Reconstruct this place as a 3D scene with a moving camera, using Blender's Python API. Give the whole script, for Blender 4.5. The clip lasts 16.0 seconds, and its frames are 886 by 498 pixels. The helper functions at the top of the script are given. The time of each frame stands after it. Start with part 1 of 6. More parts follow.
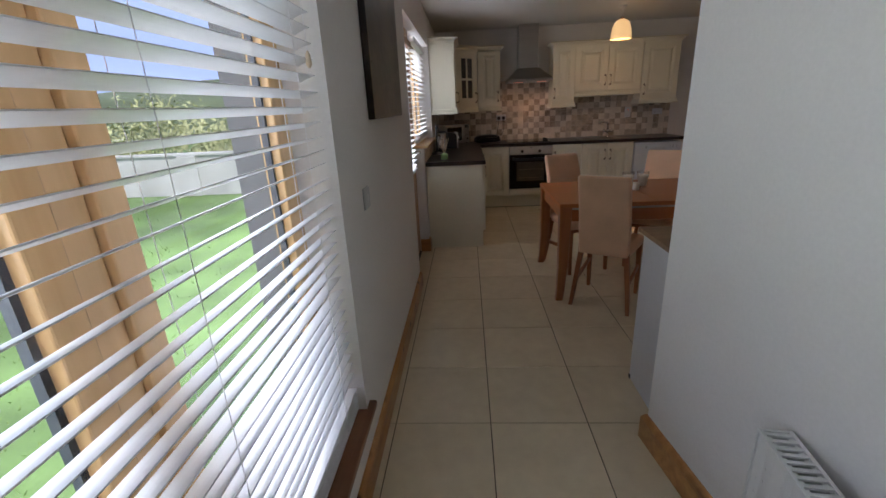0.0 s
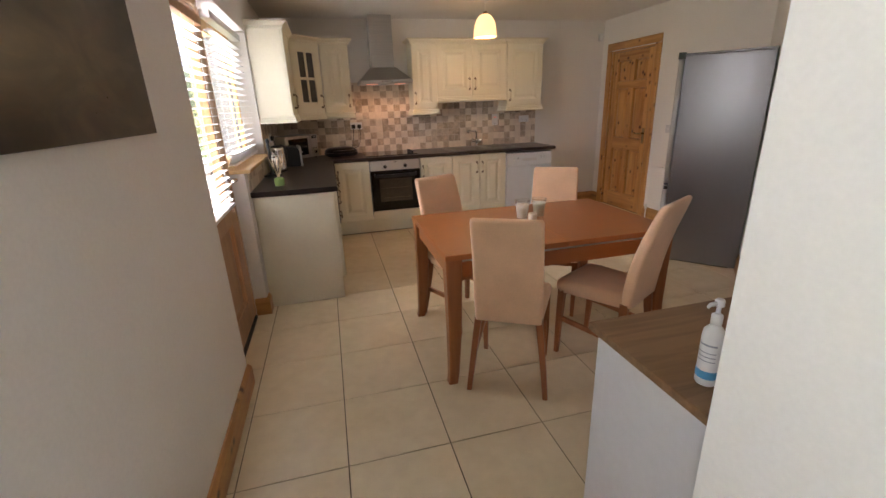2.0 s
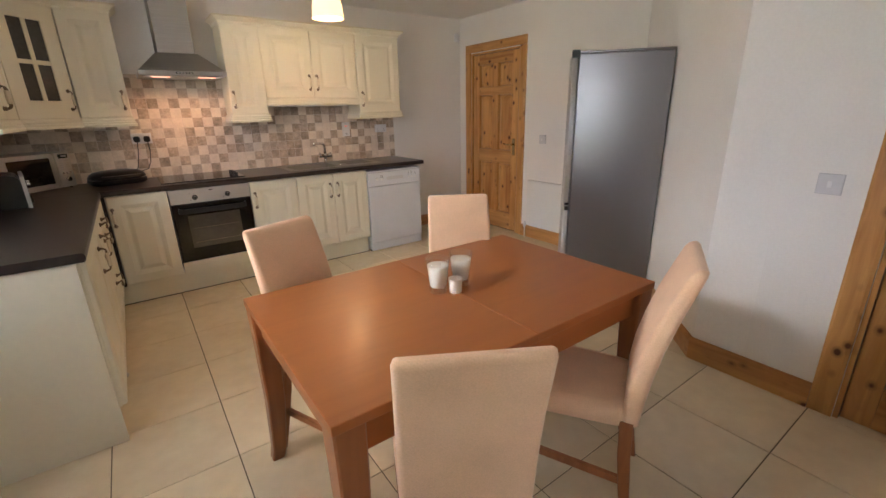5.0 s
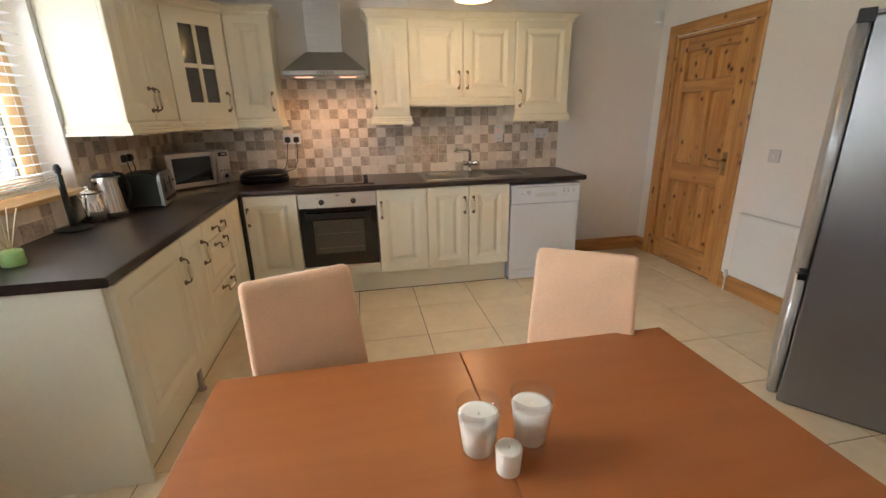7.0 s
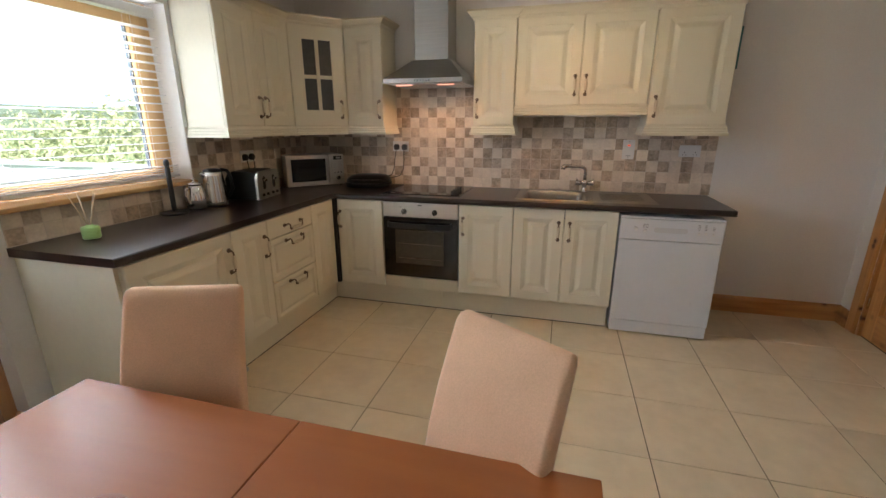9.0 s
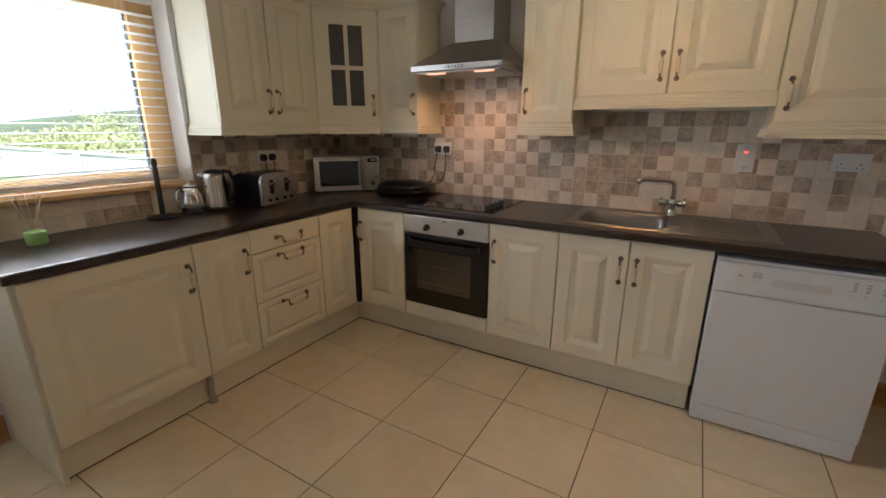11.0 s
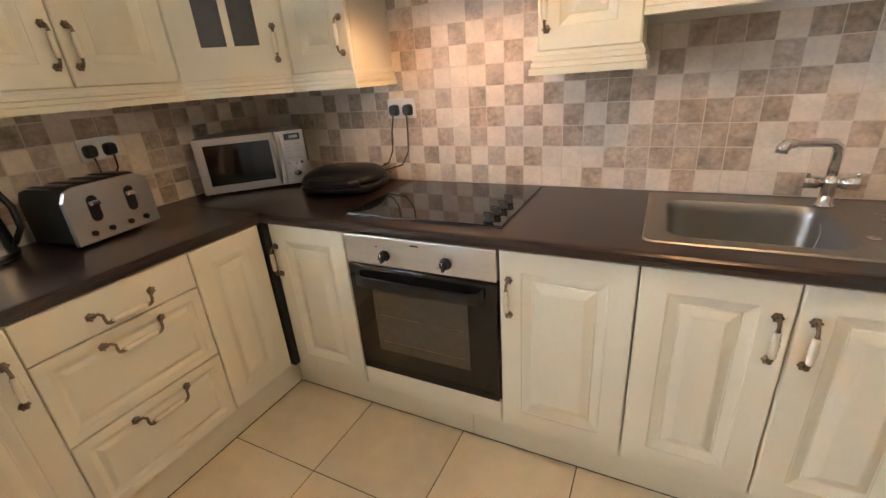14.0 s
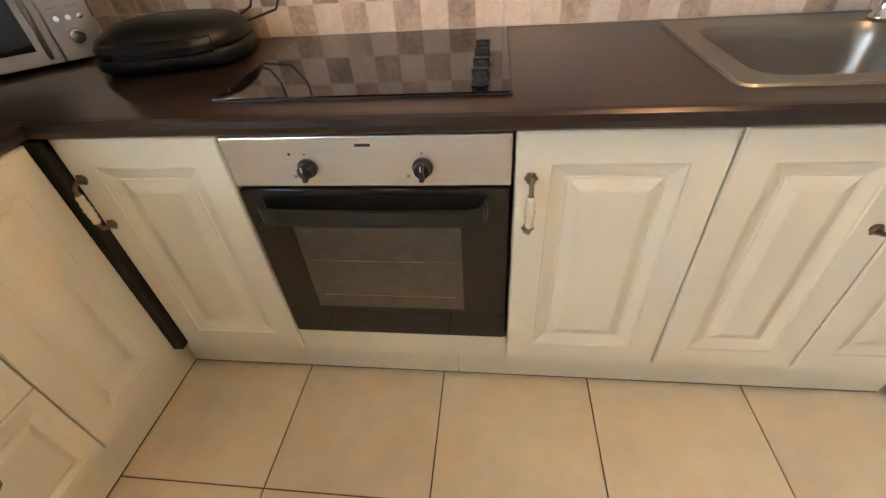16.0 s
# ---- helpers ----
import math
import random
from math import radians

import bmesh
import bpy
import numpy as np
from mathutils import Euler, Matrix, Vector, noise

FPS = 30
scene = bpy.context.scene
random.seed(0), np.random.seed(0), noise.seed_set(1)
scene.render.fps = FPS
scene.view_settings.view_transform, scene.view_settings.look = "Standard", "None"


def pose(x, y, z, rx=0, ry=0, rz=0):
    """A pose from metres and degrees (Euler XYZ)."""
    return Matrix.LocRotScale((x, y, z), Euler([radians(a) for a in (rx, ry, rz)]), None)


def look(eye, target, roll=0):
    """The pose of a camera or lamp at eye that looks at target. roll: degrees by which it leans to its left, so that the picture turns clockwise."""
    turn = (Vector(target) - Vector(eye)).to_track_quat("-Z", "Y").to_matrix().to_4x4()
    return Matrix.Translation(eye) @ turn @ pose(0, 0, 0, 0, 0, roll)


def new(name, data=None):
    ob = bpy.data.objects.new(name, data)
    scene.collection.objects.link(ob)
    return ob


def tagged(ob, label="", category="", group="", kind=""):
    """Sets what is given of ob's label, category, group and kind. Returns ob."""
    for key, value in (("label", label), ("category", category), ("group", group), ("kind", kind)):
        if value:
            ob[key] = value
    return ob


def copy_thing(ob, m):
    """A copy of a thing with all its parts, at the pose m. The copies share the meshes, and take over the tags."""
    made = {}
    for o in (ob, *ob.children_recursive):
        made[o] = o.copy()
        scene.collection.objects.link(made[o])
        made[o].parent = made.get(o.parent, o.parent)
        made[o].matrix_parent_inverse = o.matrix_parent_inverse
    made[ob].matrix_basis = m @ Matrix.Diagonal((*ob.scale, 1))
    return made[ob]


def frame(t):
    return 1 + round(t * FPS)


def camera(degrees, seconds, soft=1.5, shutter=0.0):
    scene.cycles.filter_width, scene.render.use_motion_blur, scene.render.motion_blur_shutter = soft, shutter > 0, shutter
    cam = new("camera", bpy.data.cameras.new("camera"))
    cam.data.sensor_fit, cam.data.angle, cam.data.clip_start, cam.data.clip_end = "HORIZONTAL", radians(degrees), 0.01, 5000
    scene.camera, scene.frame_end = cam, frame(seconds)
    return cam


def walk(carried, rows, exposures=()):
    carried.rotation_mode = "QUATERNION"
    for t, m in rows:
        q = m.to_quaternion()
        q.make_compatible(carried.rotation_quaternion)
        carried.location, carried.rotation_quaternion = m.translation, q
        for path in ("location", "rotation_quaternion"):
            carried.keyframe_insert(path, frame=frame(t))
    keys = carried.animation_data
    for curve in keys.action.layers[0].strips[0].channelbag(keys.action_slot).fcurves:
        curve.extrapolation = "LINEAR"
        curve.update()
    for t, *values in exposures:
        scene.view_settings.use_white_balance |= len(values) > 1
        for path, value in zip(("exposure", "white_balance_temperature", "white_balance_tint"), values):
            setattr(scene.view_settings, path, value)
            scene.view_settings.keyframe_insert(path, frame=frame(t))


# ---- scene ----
cam = camera(92.2, 16.0)
PATH = [
    (0, (0.258, 0.037, 1.453), (0.13, 1.929, 0.819), -2.8),
    (0.5, (0.317, 0.255, 1.433), (0.366, 2.14, 0.766), -2.7),
    (1, (0.389, 0.575, 1.448), (0.46, 2.46, 0.783), -2.5),
    (1.5, (0.411, 0.829, 1.446), (0.618, 2.71, 0.798), -2.4),
    (2, (0.407, 1.126, 1.468), (0.871, 2.963, 0.826), -2.2),
    (2.5, (0.424, 1.355, 1.468), (1.089, 3.134, 0.84), -2.5),
    (3, (0.468, 1.585, 1.479), (1.225, 3.328, 0.858), -2.9),
    (3.5, (0.495, 1.758, 1.461), (1.412, 3.423, 0.84), -2.7),
    (3.7, (0.493, 1.848, 1.459), (1.489, 3.468, 0.839), -3.2),
    (5.8, (0.892, 2.508, 1.413), (2.004, 4.05, 0.791), -1.2),
    (6, (0.958, 2.586, 1.422), (1.99, 4.182, 0.798), -1.4),
    (6.5, (1.106, 2.742, 1.432), (1.879, 4.48, 0.816), -1.0),
    (7, (1.335, 2.828, 1.443), (1.689, 4.7, 0.834), -1.1),
    (7.5, (1.568, 2.868, 1.457), (1.638, 4.775, 0.858), -1.0),
    (8, (1.78, 2.992, 1.443), (1.663, 4.9, 0.855), -1.0),
    (8.5, (1.938, 3.086, 1.452), (1.643, 4.978, 0.876), -0.8),
    (9, (2.149, 3.191, 1.436), (1.643, 5.043, 0.874), -0.1),
    (11.5, (2.423, 4.231, 1.406), (1.405, 5.857, 0.842), 0.1),
    (12, (2.357, 4.442, 1.405), (1.308, 6.044, 0.827), 0.1),
    (12.5, (2.26, 4.621, 1.442), (1.203, 6.215, 0.857), -0.5),
    (13, (2.177, 4.745, 1.445), (1.126, 6.343, 0.862), -1.1),
    (13.5, (2.036, 4.916, 1.423), (1.028, 6.535, 0.821), -2.6),
    (14, (1.86, 5.048, 1.382), (1.0, 6.687, 0.626), -4.4),
    (14.5, (1.621, 5.137, 1.332), (1.068, 6.796, 0.36), -6.1),
    (15, (1.506, 5.23, 1.286), (1.126, 6.844, 0.167), -4.8),
    (15.5, (1.448, 5.339, 1.248), (1.117, 6.915, 0.061), -5.6),
    (16, (1.407, 5.438, 1.213), (1.173, 6.969, -0.053), -4.7),
]
EXPOSURES = [(0, -0.38, 6150, 17), (0.5, -0.05, 6250, 18), (1.0, 0.2, 6250, 18), (1.5, 0.55, 6400, 18), (2.0, 0.95, 6850, 18), (3.5, 1.2, 7050, 14), (6.0, 1.55, 6050, 11), (6.5, 1.6, 6400, 9), (7.0, 1.42, 6450, 9), (7.5, 0.92, 6300, 9), (8.5, 0.92, 6200, 9), (9.0, 1.02, 6200, 10), (11.5, 0.76, 6200, 10), (12.2, 0.95, 6150, 10), (13.0, 1.58, 5950, 10), (14.0, 1.84, 6150, 9), (14.5, 1.84, 6150, 9), (16, 1.98, 6150, 9)]
walk(cam, [(t, look(eye, target, roll)) for t, eye, target, roll in PATH], EXPOSURES)

# ---- world, sun and large lights ----
world = bpy.data.worlds.new("sky")
scene.world = world
world.use_nodes = True
wn = world.node_tree.nodes
sky = wn.new("ShaderNodeTexSky")
sky.sky_type = "NISHITA"
sky.sun_disc = False
sky.air_density, sky.dust_density = 1.4, 3.0
sky.sun_elevation = radians(54)
sky.sun_rotation = radians(151)
world.node_tree.links.new(sky.outputs[0], wn["Background"].inputs[0])
wn["Background"].inputs[1].default_value = 0.15


def lamp(name, kind, energy, m, colour=(1, 1, 1), **more):
    data = bpy.data.lights.new(name, kind)
    data.energy, data.color = energy, colour
    if "size" in more:
        data.shape, data.size, data.size_y = "RECTANGLE", more["size"], more["size_y"]
    if "angle" in more:
        data.angle = radians(more["angle"])
    if "radius" in more:
        data.shadow_soft_size = more["radius"]
    if "cone" in more:
        data.spot_size, data.spot_blend = radians(more["cone"]), 0.6
    ob = new(name, data)
    ob.matrix_world = m
    return ob


lamp("sun", "SUN", 5.0, look((5, -9, 14), (0, 0, 0)), (1, 0.95, 0.86), angle=1.0)
# area lamps added outside the windows, out of view, in place of sky light
lamp("sky_light", "AREA", 50, look((-1.0, -0.15, 1.75), (0.2, 0.1, 1.55)), (0.96, 0.98, 1.0), size=2.0, size_y=1.7)
lamp("sky_light", "AREA", 31, look((-0.75, 4.25, 1.85), (0.4, 4.15, 1.65)), (0.97, 0.98, 1.0), size=0.85, size_y=1.7)
lamp("sky_light", "AREA", 80, look((-3.2, 0.45, 3.5), (-0.2, 0.45, 1.3)), (0.82, 0.90, 1.0), size=3.4, size_y=1.8)
lamp("sky_light", "AREA", 480, look((-3.2, 4.9, 3.5), (-0.2, 4.40, 1.4)), (0.96, 0.98, 1.0), size=2.6, size_y=1.8)
# thin lamps added under the window heads to strengthen that light
lamp("window_light", "AREA", 4.6, look((-0.225, 0.37, 2.108), (0.62, 0.37, 1.1)), (0.97, 0.985, 1.0), size=2.1, size_y=0.07)
lamp("window_light", "AREA", 1.2, look((-0.225, 4.43, 2.108), (0.62, 4.43, 1.1)), (0.97, 0.985, 1.0), size=2.0, size_y=0.07)
lamp("pendant_bulb", "POINT", 4.5, pose(2.105, 5.725, 2.098), (1, 0.72, 0.42), radius=0.06)
for hx in (0.98, 1.30):
    lamp("hood_bulb", "SPOT", 2.6, look((hx, 6.48, 1.715), (hx, 6.56, 0.9)), (1, 0.52, 0.25), radius=0.02, cone=150)


# ---- materials ----
def mat(name, col, rough=0.5, metal=0.0, var=0.06, scale=3.0, fine=40.0, bump=0.0, stretch=(1, 1, 1), tint=None,
        rand=0.0, coat=0.0, rvar=0.08, spec=0.5, sheen=0.0):
    m = bpy.data.materials.new(name)
    m.use_nodes = True
    nt = m.node_tree
    n, ln = nt.nodes, nt.links
    b = n["Principled BSDF"]
    tc = n.new("ShaderNodeTexCoord")
    mp = n.new("ShaderNodeMapping")
    mp.inputs["Scale"].default_value = stretch
    ln.new(tc.outputs["Object"], mp.inputs["Vector"])
    big, small = n.new("ShaderNodeTexNoise"), n.new("ShaderNodeTexNoise")
    big.inputs["Scale"].default_value, small.inputs["Scale"].default_value = scale, fine
    big.inputs["Detail"].default_value = small.inputs["Detail"].default_value = 4
    oi = n.new("ShaderNodeObjectInfo")
    add = n.new("ShaderNodeVectorMath")
    add.operation = "MULTIPLY_ADD"
    add.inputs[1].default_value = (1, 1, 1)
    sc = n.new("ShaderNodeVectorMath")
    sc.operation = "SCALE"
    sc.inputs[0].default_value = (7.3, 3.1, 5.7)
    ln.new(oi.outputs["Random"], sc.inputs["Scale"])
    ln.new(mp.outputs[0], add.inputs[0])
    ln.new(sc.outputs[0], add.inputs[2])
    for tex in (big, small):
        ln.new(add.outputs[0], tex.inputs["Vector"])
    mean = n.new("ShaderNodeMath")
    mean.operation = "MULTIPLY_ADD"
    mean.inputs[1].default_value = 0.45
    ln.new(small.outputs["Fac"], mean.inputs[0])
    half = n.new("ShaderNodeMath")
    half.operation = "MULTIPLY"
    half.inputs[1].default_value = 0.55
    ln.new(big.outputs["Fac"], half.inputs[0])
    ln.new(half.outputs[0], mean.inputs[2])
    ramp = n.new("ShaderNodeValToRGB")
    lo = [max(0, c * (1 - 2.2 * var)) for c in col]
    hi = [min(1, c * (1 + 2.2 * var)) for c in (tint or col)]
    ramp.color_ramp.elements[0].position, ramp.color_ramp.elements[1].position = 0.3, 0.7
    ramp.color_ramp.elements[0].color, ramp.color_ramp.elements[1].color = (*lo, 1), (*hi, 1)
    ln.new(mean.outputs[0], ramp.inputs[0])
    out = ramp.outputs[0]
    if rand:
        hsv = n.new("ShaderNodeHueSaturation")
        mr = n.new("ShaderNodeMapRange")
        mr.inputs["To Min"].default_value, mr.inputs["To Max"].default_value = 1 - rand, 1 + rand
        ln.new(oi.outputs["Random"], mr.inputs["Value"])
        ln.new(mr.outputs[0], hsv.inputs["Value"])
        ln.new(out, hsv.inputs["Color"])
        out = hsv.outputs[0]
    ln.new(out, b.inputs["Base Color"])
    rr = n.new("ShaderNodeMapRange")
    rr.inputs["To Min"].default_value, rr.inputs["To Max"].default_value = max(0.02, rough - rvar), min(1, rough + rvar)
    ln.new(mean.outputs[0], rr.inputs["Value"])
    ln.new(rr.outputs[0], b.inputs["Roughness"])
    b.inputs["Metallic"].default_value = metal
    b.inputs["Specular IOR Level"].default_value = spec
    b.inputs["Coat Weight"].default_value = coat
    b.inputs["Coat Roughness"].default_value = 0.12
    b.inputs["Sheen Weight"].default_value = sheen
    if bump:
        bp = n.new("ShaderNodeBump")
        bp.inputs["Strength"].default_value = bump
        bp.inputs["Distance"].default_value = 0.004
        ln.new(mean.outputs[0], bp.inputs["Height"])
        ln.new(bp.outputs[0], b.inputs["Normal"])
    return m


def wood(name, dark, light, axis="z", rings=26.0, knots=0.0, rough=0.35, coat=0.2, blur=6.0, relief=0.12, uneven=1.0):
    """Grain that runs along one axis, with knots."""
    m = bpy.data.materials.new(name)
    m.use_nodes = True
    nt = m.node_tree
    n, ln = nt.nodes, nt.links
    b = n["Principled BSDF"]
    tc, mp = n.new("ShaderNodeTexCoord"), n.new("ShaderNodeMapping")
    oi = n.new("ShaderNodeObjectInfo")
    sc = n.new("ShaderNodeVectorMath")
    sc.operation = "SCALE"
    sc.inputs[0].default_value = (3.7, 5.3, 4.1)
    ln.new(oi.outputs["Random"], sc.inputs["Scale"])
    add = n.new("ShaderNodeVectorMath")
    ln.new(tc.outputs["Object"], add.inputs[0])
    ln.new(sc.outputs[0], add.inputs[1])
    stretch = {"x": (0.09, 1, 1), "y": (1, 0.09, 1), "z": (1, 1, 0.09)}[axis]
    mp.inputs["Scale"].default_value = stretch
    ln.new(add.outputs[0], mp.inputs["Vector"])
    g = n.new("ShaderNodeTexNoise")
    g.inputs["Scale"].default_value, g.inputs["Detail"].default_value = rings, 5
    g.inputs["Distortion"].default_value = 0.8
    ln.new(mp.outputs[0], g.inputs["Vector"])
    f = n.new("ShaderNodeTexNoise")
    f.inputs["Scale"].default_value, f.inputs["Detail"].default_value = blur, 3
    ln.new(mp.outputs[0], f.inputs["Vector"])
    mix = n.new("ShaderNodeMath")
    mix.operation = "MULTIPLY_ADD"
    mix.inputs[1].default_value = 0.5
    half = n.new("ShaderNodeMath")
    half.operation = "MULTIPLY"
    half.inputs[1].default_value = 0.5
    ln.new(f.outputs["Fac"], half.inputs[0])
    ln.new(g.outputs["Fac"], mix.inputs[0])
    ln.new(half.outputs[0], mix.inputs[2])
    ramp = n.new("ShaderNodeValToRGB")
    ramp.color_ramp.elements[0].position, ramp.color_ramp.elements[1].position = 0.34, 0.62
    ramp.color_ramp.elements[0].color, ramp.color_ramp.elements[1].color = (*dark, 1), (*light, 1)
    ln.new(mix.outputs[0], ramp.inputs[0])
    out = ramp.outputs[0]
    if knots:
        k = n.new("ShaderNodeTexVoronoi")
        k.inputs["Scale"].default_value = knots
        km = n.new("ShaderNodeMapping")
        km.inputs["Scale"].default_value = {"x": (0.75, 0, 1), "y": (0, 0.75, 1), "z": (1, 0, 0.75)}[axis]
        ln.new(add.outputs[0], km.inputs["Vector"])
        ln.new(km.outputs[0], k.inputs["Vector"])
        kr = n.new("ShaderNodeValToRGB")
        low, high = kr.color_ramp.elements[0], kr.color_ramp.elements[1]
        low.position, high.position = 0.10, 0.27
        low.color, high.color = (1, 1, 1, 1), (0, 0, 0, 1)
        halo = kr.color_ramp.elements.new(0.155)
        halo.color = (0.4, 0.4, 0.4, 1)
        ln.new(k.outputs["Distance"], kr.inputs[0])
        mx = n.new("ShaderNodeMix")
        mx.data_type = "RGBA"
        mx.inputs["B"].default_value = (dark[0] * 0.27, dark[1] * 0.20, dark[2] * 0.25, 1)
        for sock in mx.inputs:
            if sock.name == "A" and sock.type == "RGBA":
                ln.new(out, sock)
            if sock.name == "B" and sock.type == "RGBA":
                sock.default_value = (dark[0] * 0.27, dark[1] * 0.20, dark[2] * 0.25, 1)
            if sock.name == "Factor" and sock.type == "VALUE":
                ln.new(kr.outputs[0], sock)
        out = next(o for o in mx.outputs if o.type == "RGBA")
    ln.new(out, b.inputs["Base Color"])
    rr = n.new("ShaderNodeMapRange")
    rr.inputs["To Min"].default_value, rr.inputs["To Max"].default_value = rough - 0.06 * uneven, rough + 0.1 * uneven
    ln.new(mix.outputs[0], rr.inputs["Value"])
    ln.new(rr.outputs[0], b.inputs["Roughness"])
    b.inputs["Coat Weight"].default_value = coat
    b.inputs["Coat Roughness"].default_value = 0.2
    if relief:
        bp = n.new("ShaderNodeBump")
        bp.inputs["Strength"].default_value, bp.inputs["Distance"].default_value = relief, 0.002
        ln.new(mix.outputs[0], bp.inputs["Height"])
        ln.new(bp.outputs[0], b.inputs["Normal"])
    return m


def glass(name, col=(1, 1, 1), gloss=1.0, rough=0.0):
    """Clear thin glass: see-through, with a gloss that grows at a slant."""
    m = bpy.data.materials.new(name)
    m.use_nodes = True
    n, ln = m.node_tree.nodes, m.node_tree.links
    n.remove(n["Principled BSDF"])
    tr, gl, mx, fr, mul = (n.new(k) for k in ("ShaderNodeBsdfTransparent", "ShaderNodeBsdfGlossy", "ShaderNodeMixShader", "ShaderNodeLayerWeight", "ShaderNodeMath"))
    tr.inputs["Color"].default_value = (*col, 1)
    gl.inputs["Roughness"].default_value = rough
    fr.inputs["Blend"].default_value = 0.22
    mul.operation = "MULTIPLY"
    mul.inputs[1].default_value = gloss
    ln.new(fr.outputs["Facing"], mul.inputs[0])
    ln.new(mul.outputs[0], mx.inputs[0])
    ln.new(tr.outputs[0], mx.inputs[1])
    ln.new(gl.outputs[0], mx.inputs[2])
    ln.new(mx.outputs[0], n["Material Output"].inputs[0])
    return m


def glow(name, col, strength, base=None):
    m = bpy.data.materials.new(name)
    m.use_nodes = True
    b = m.node_tree.nodes["Principled BSDF"]
    b.inputs["Base Color"].default_value = (*(base or col), 1)
    b.inputs["Emission Color"].default_value = (*col, 1)
    b.inputs["Emission Strength"].default_value = strength
    return m


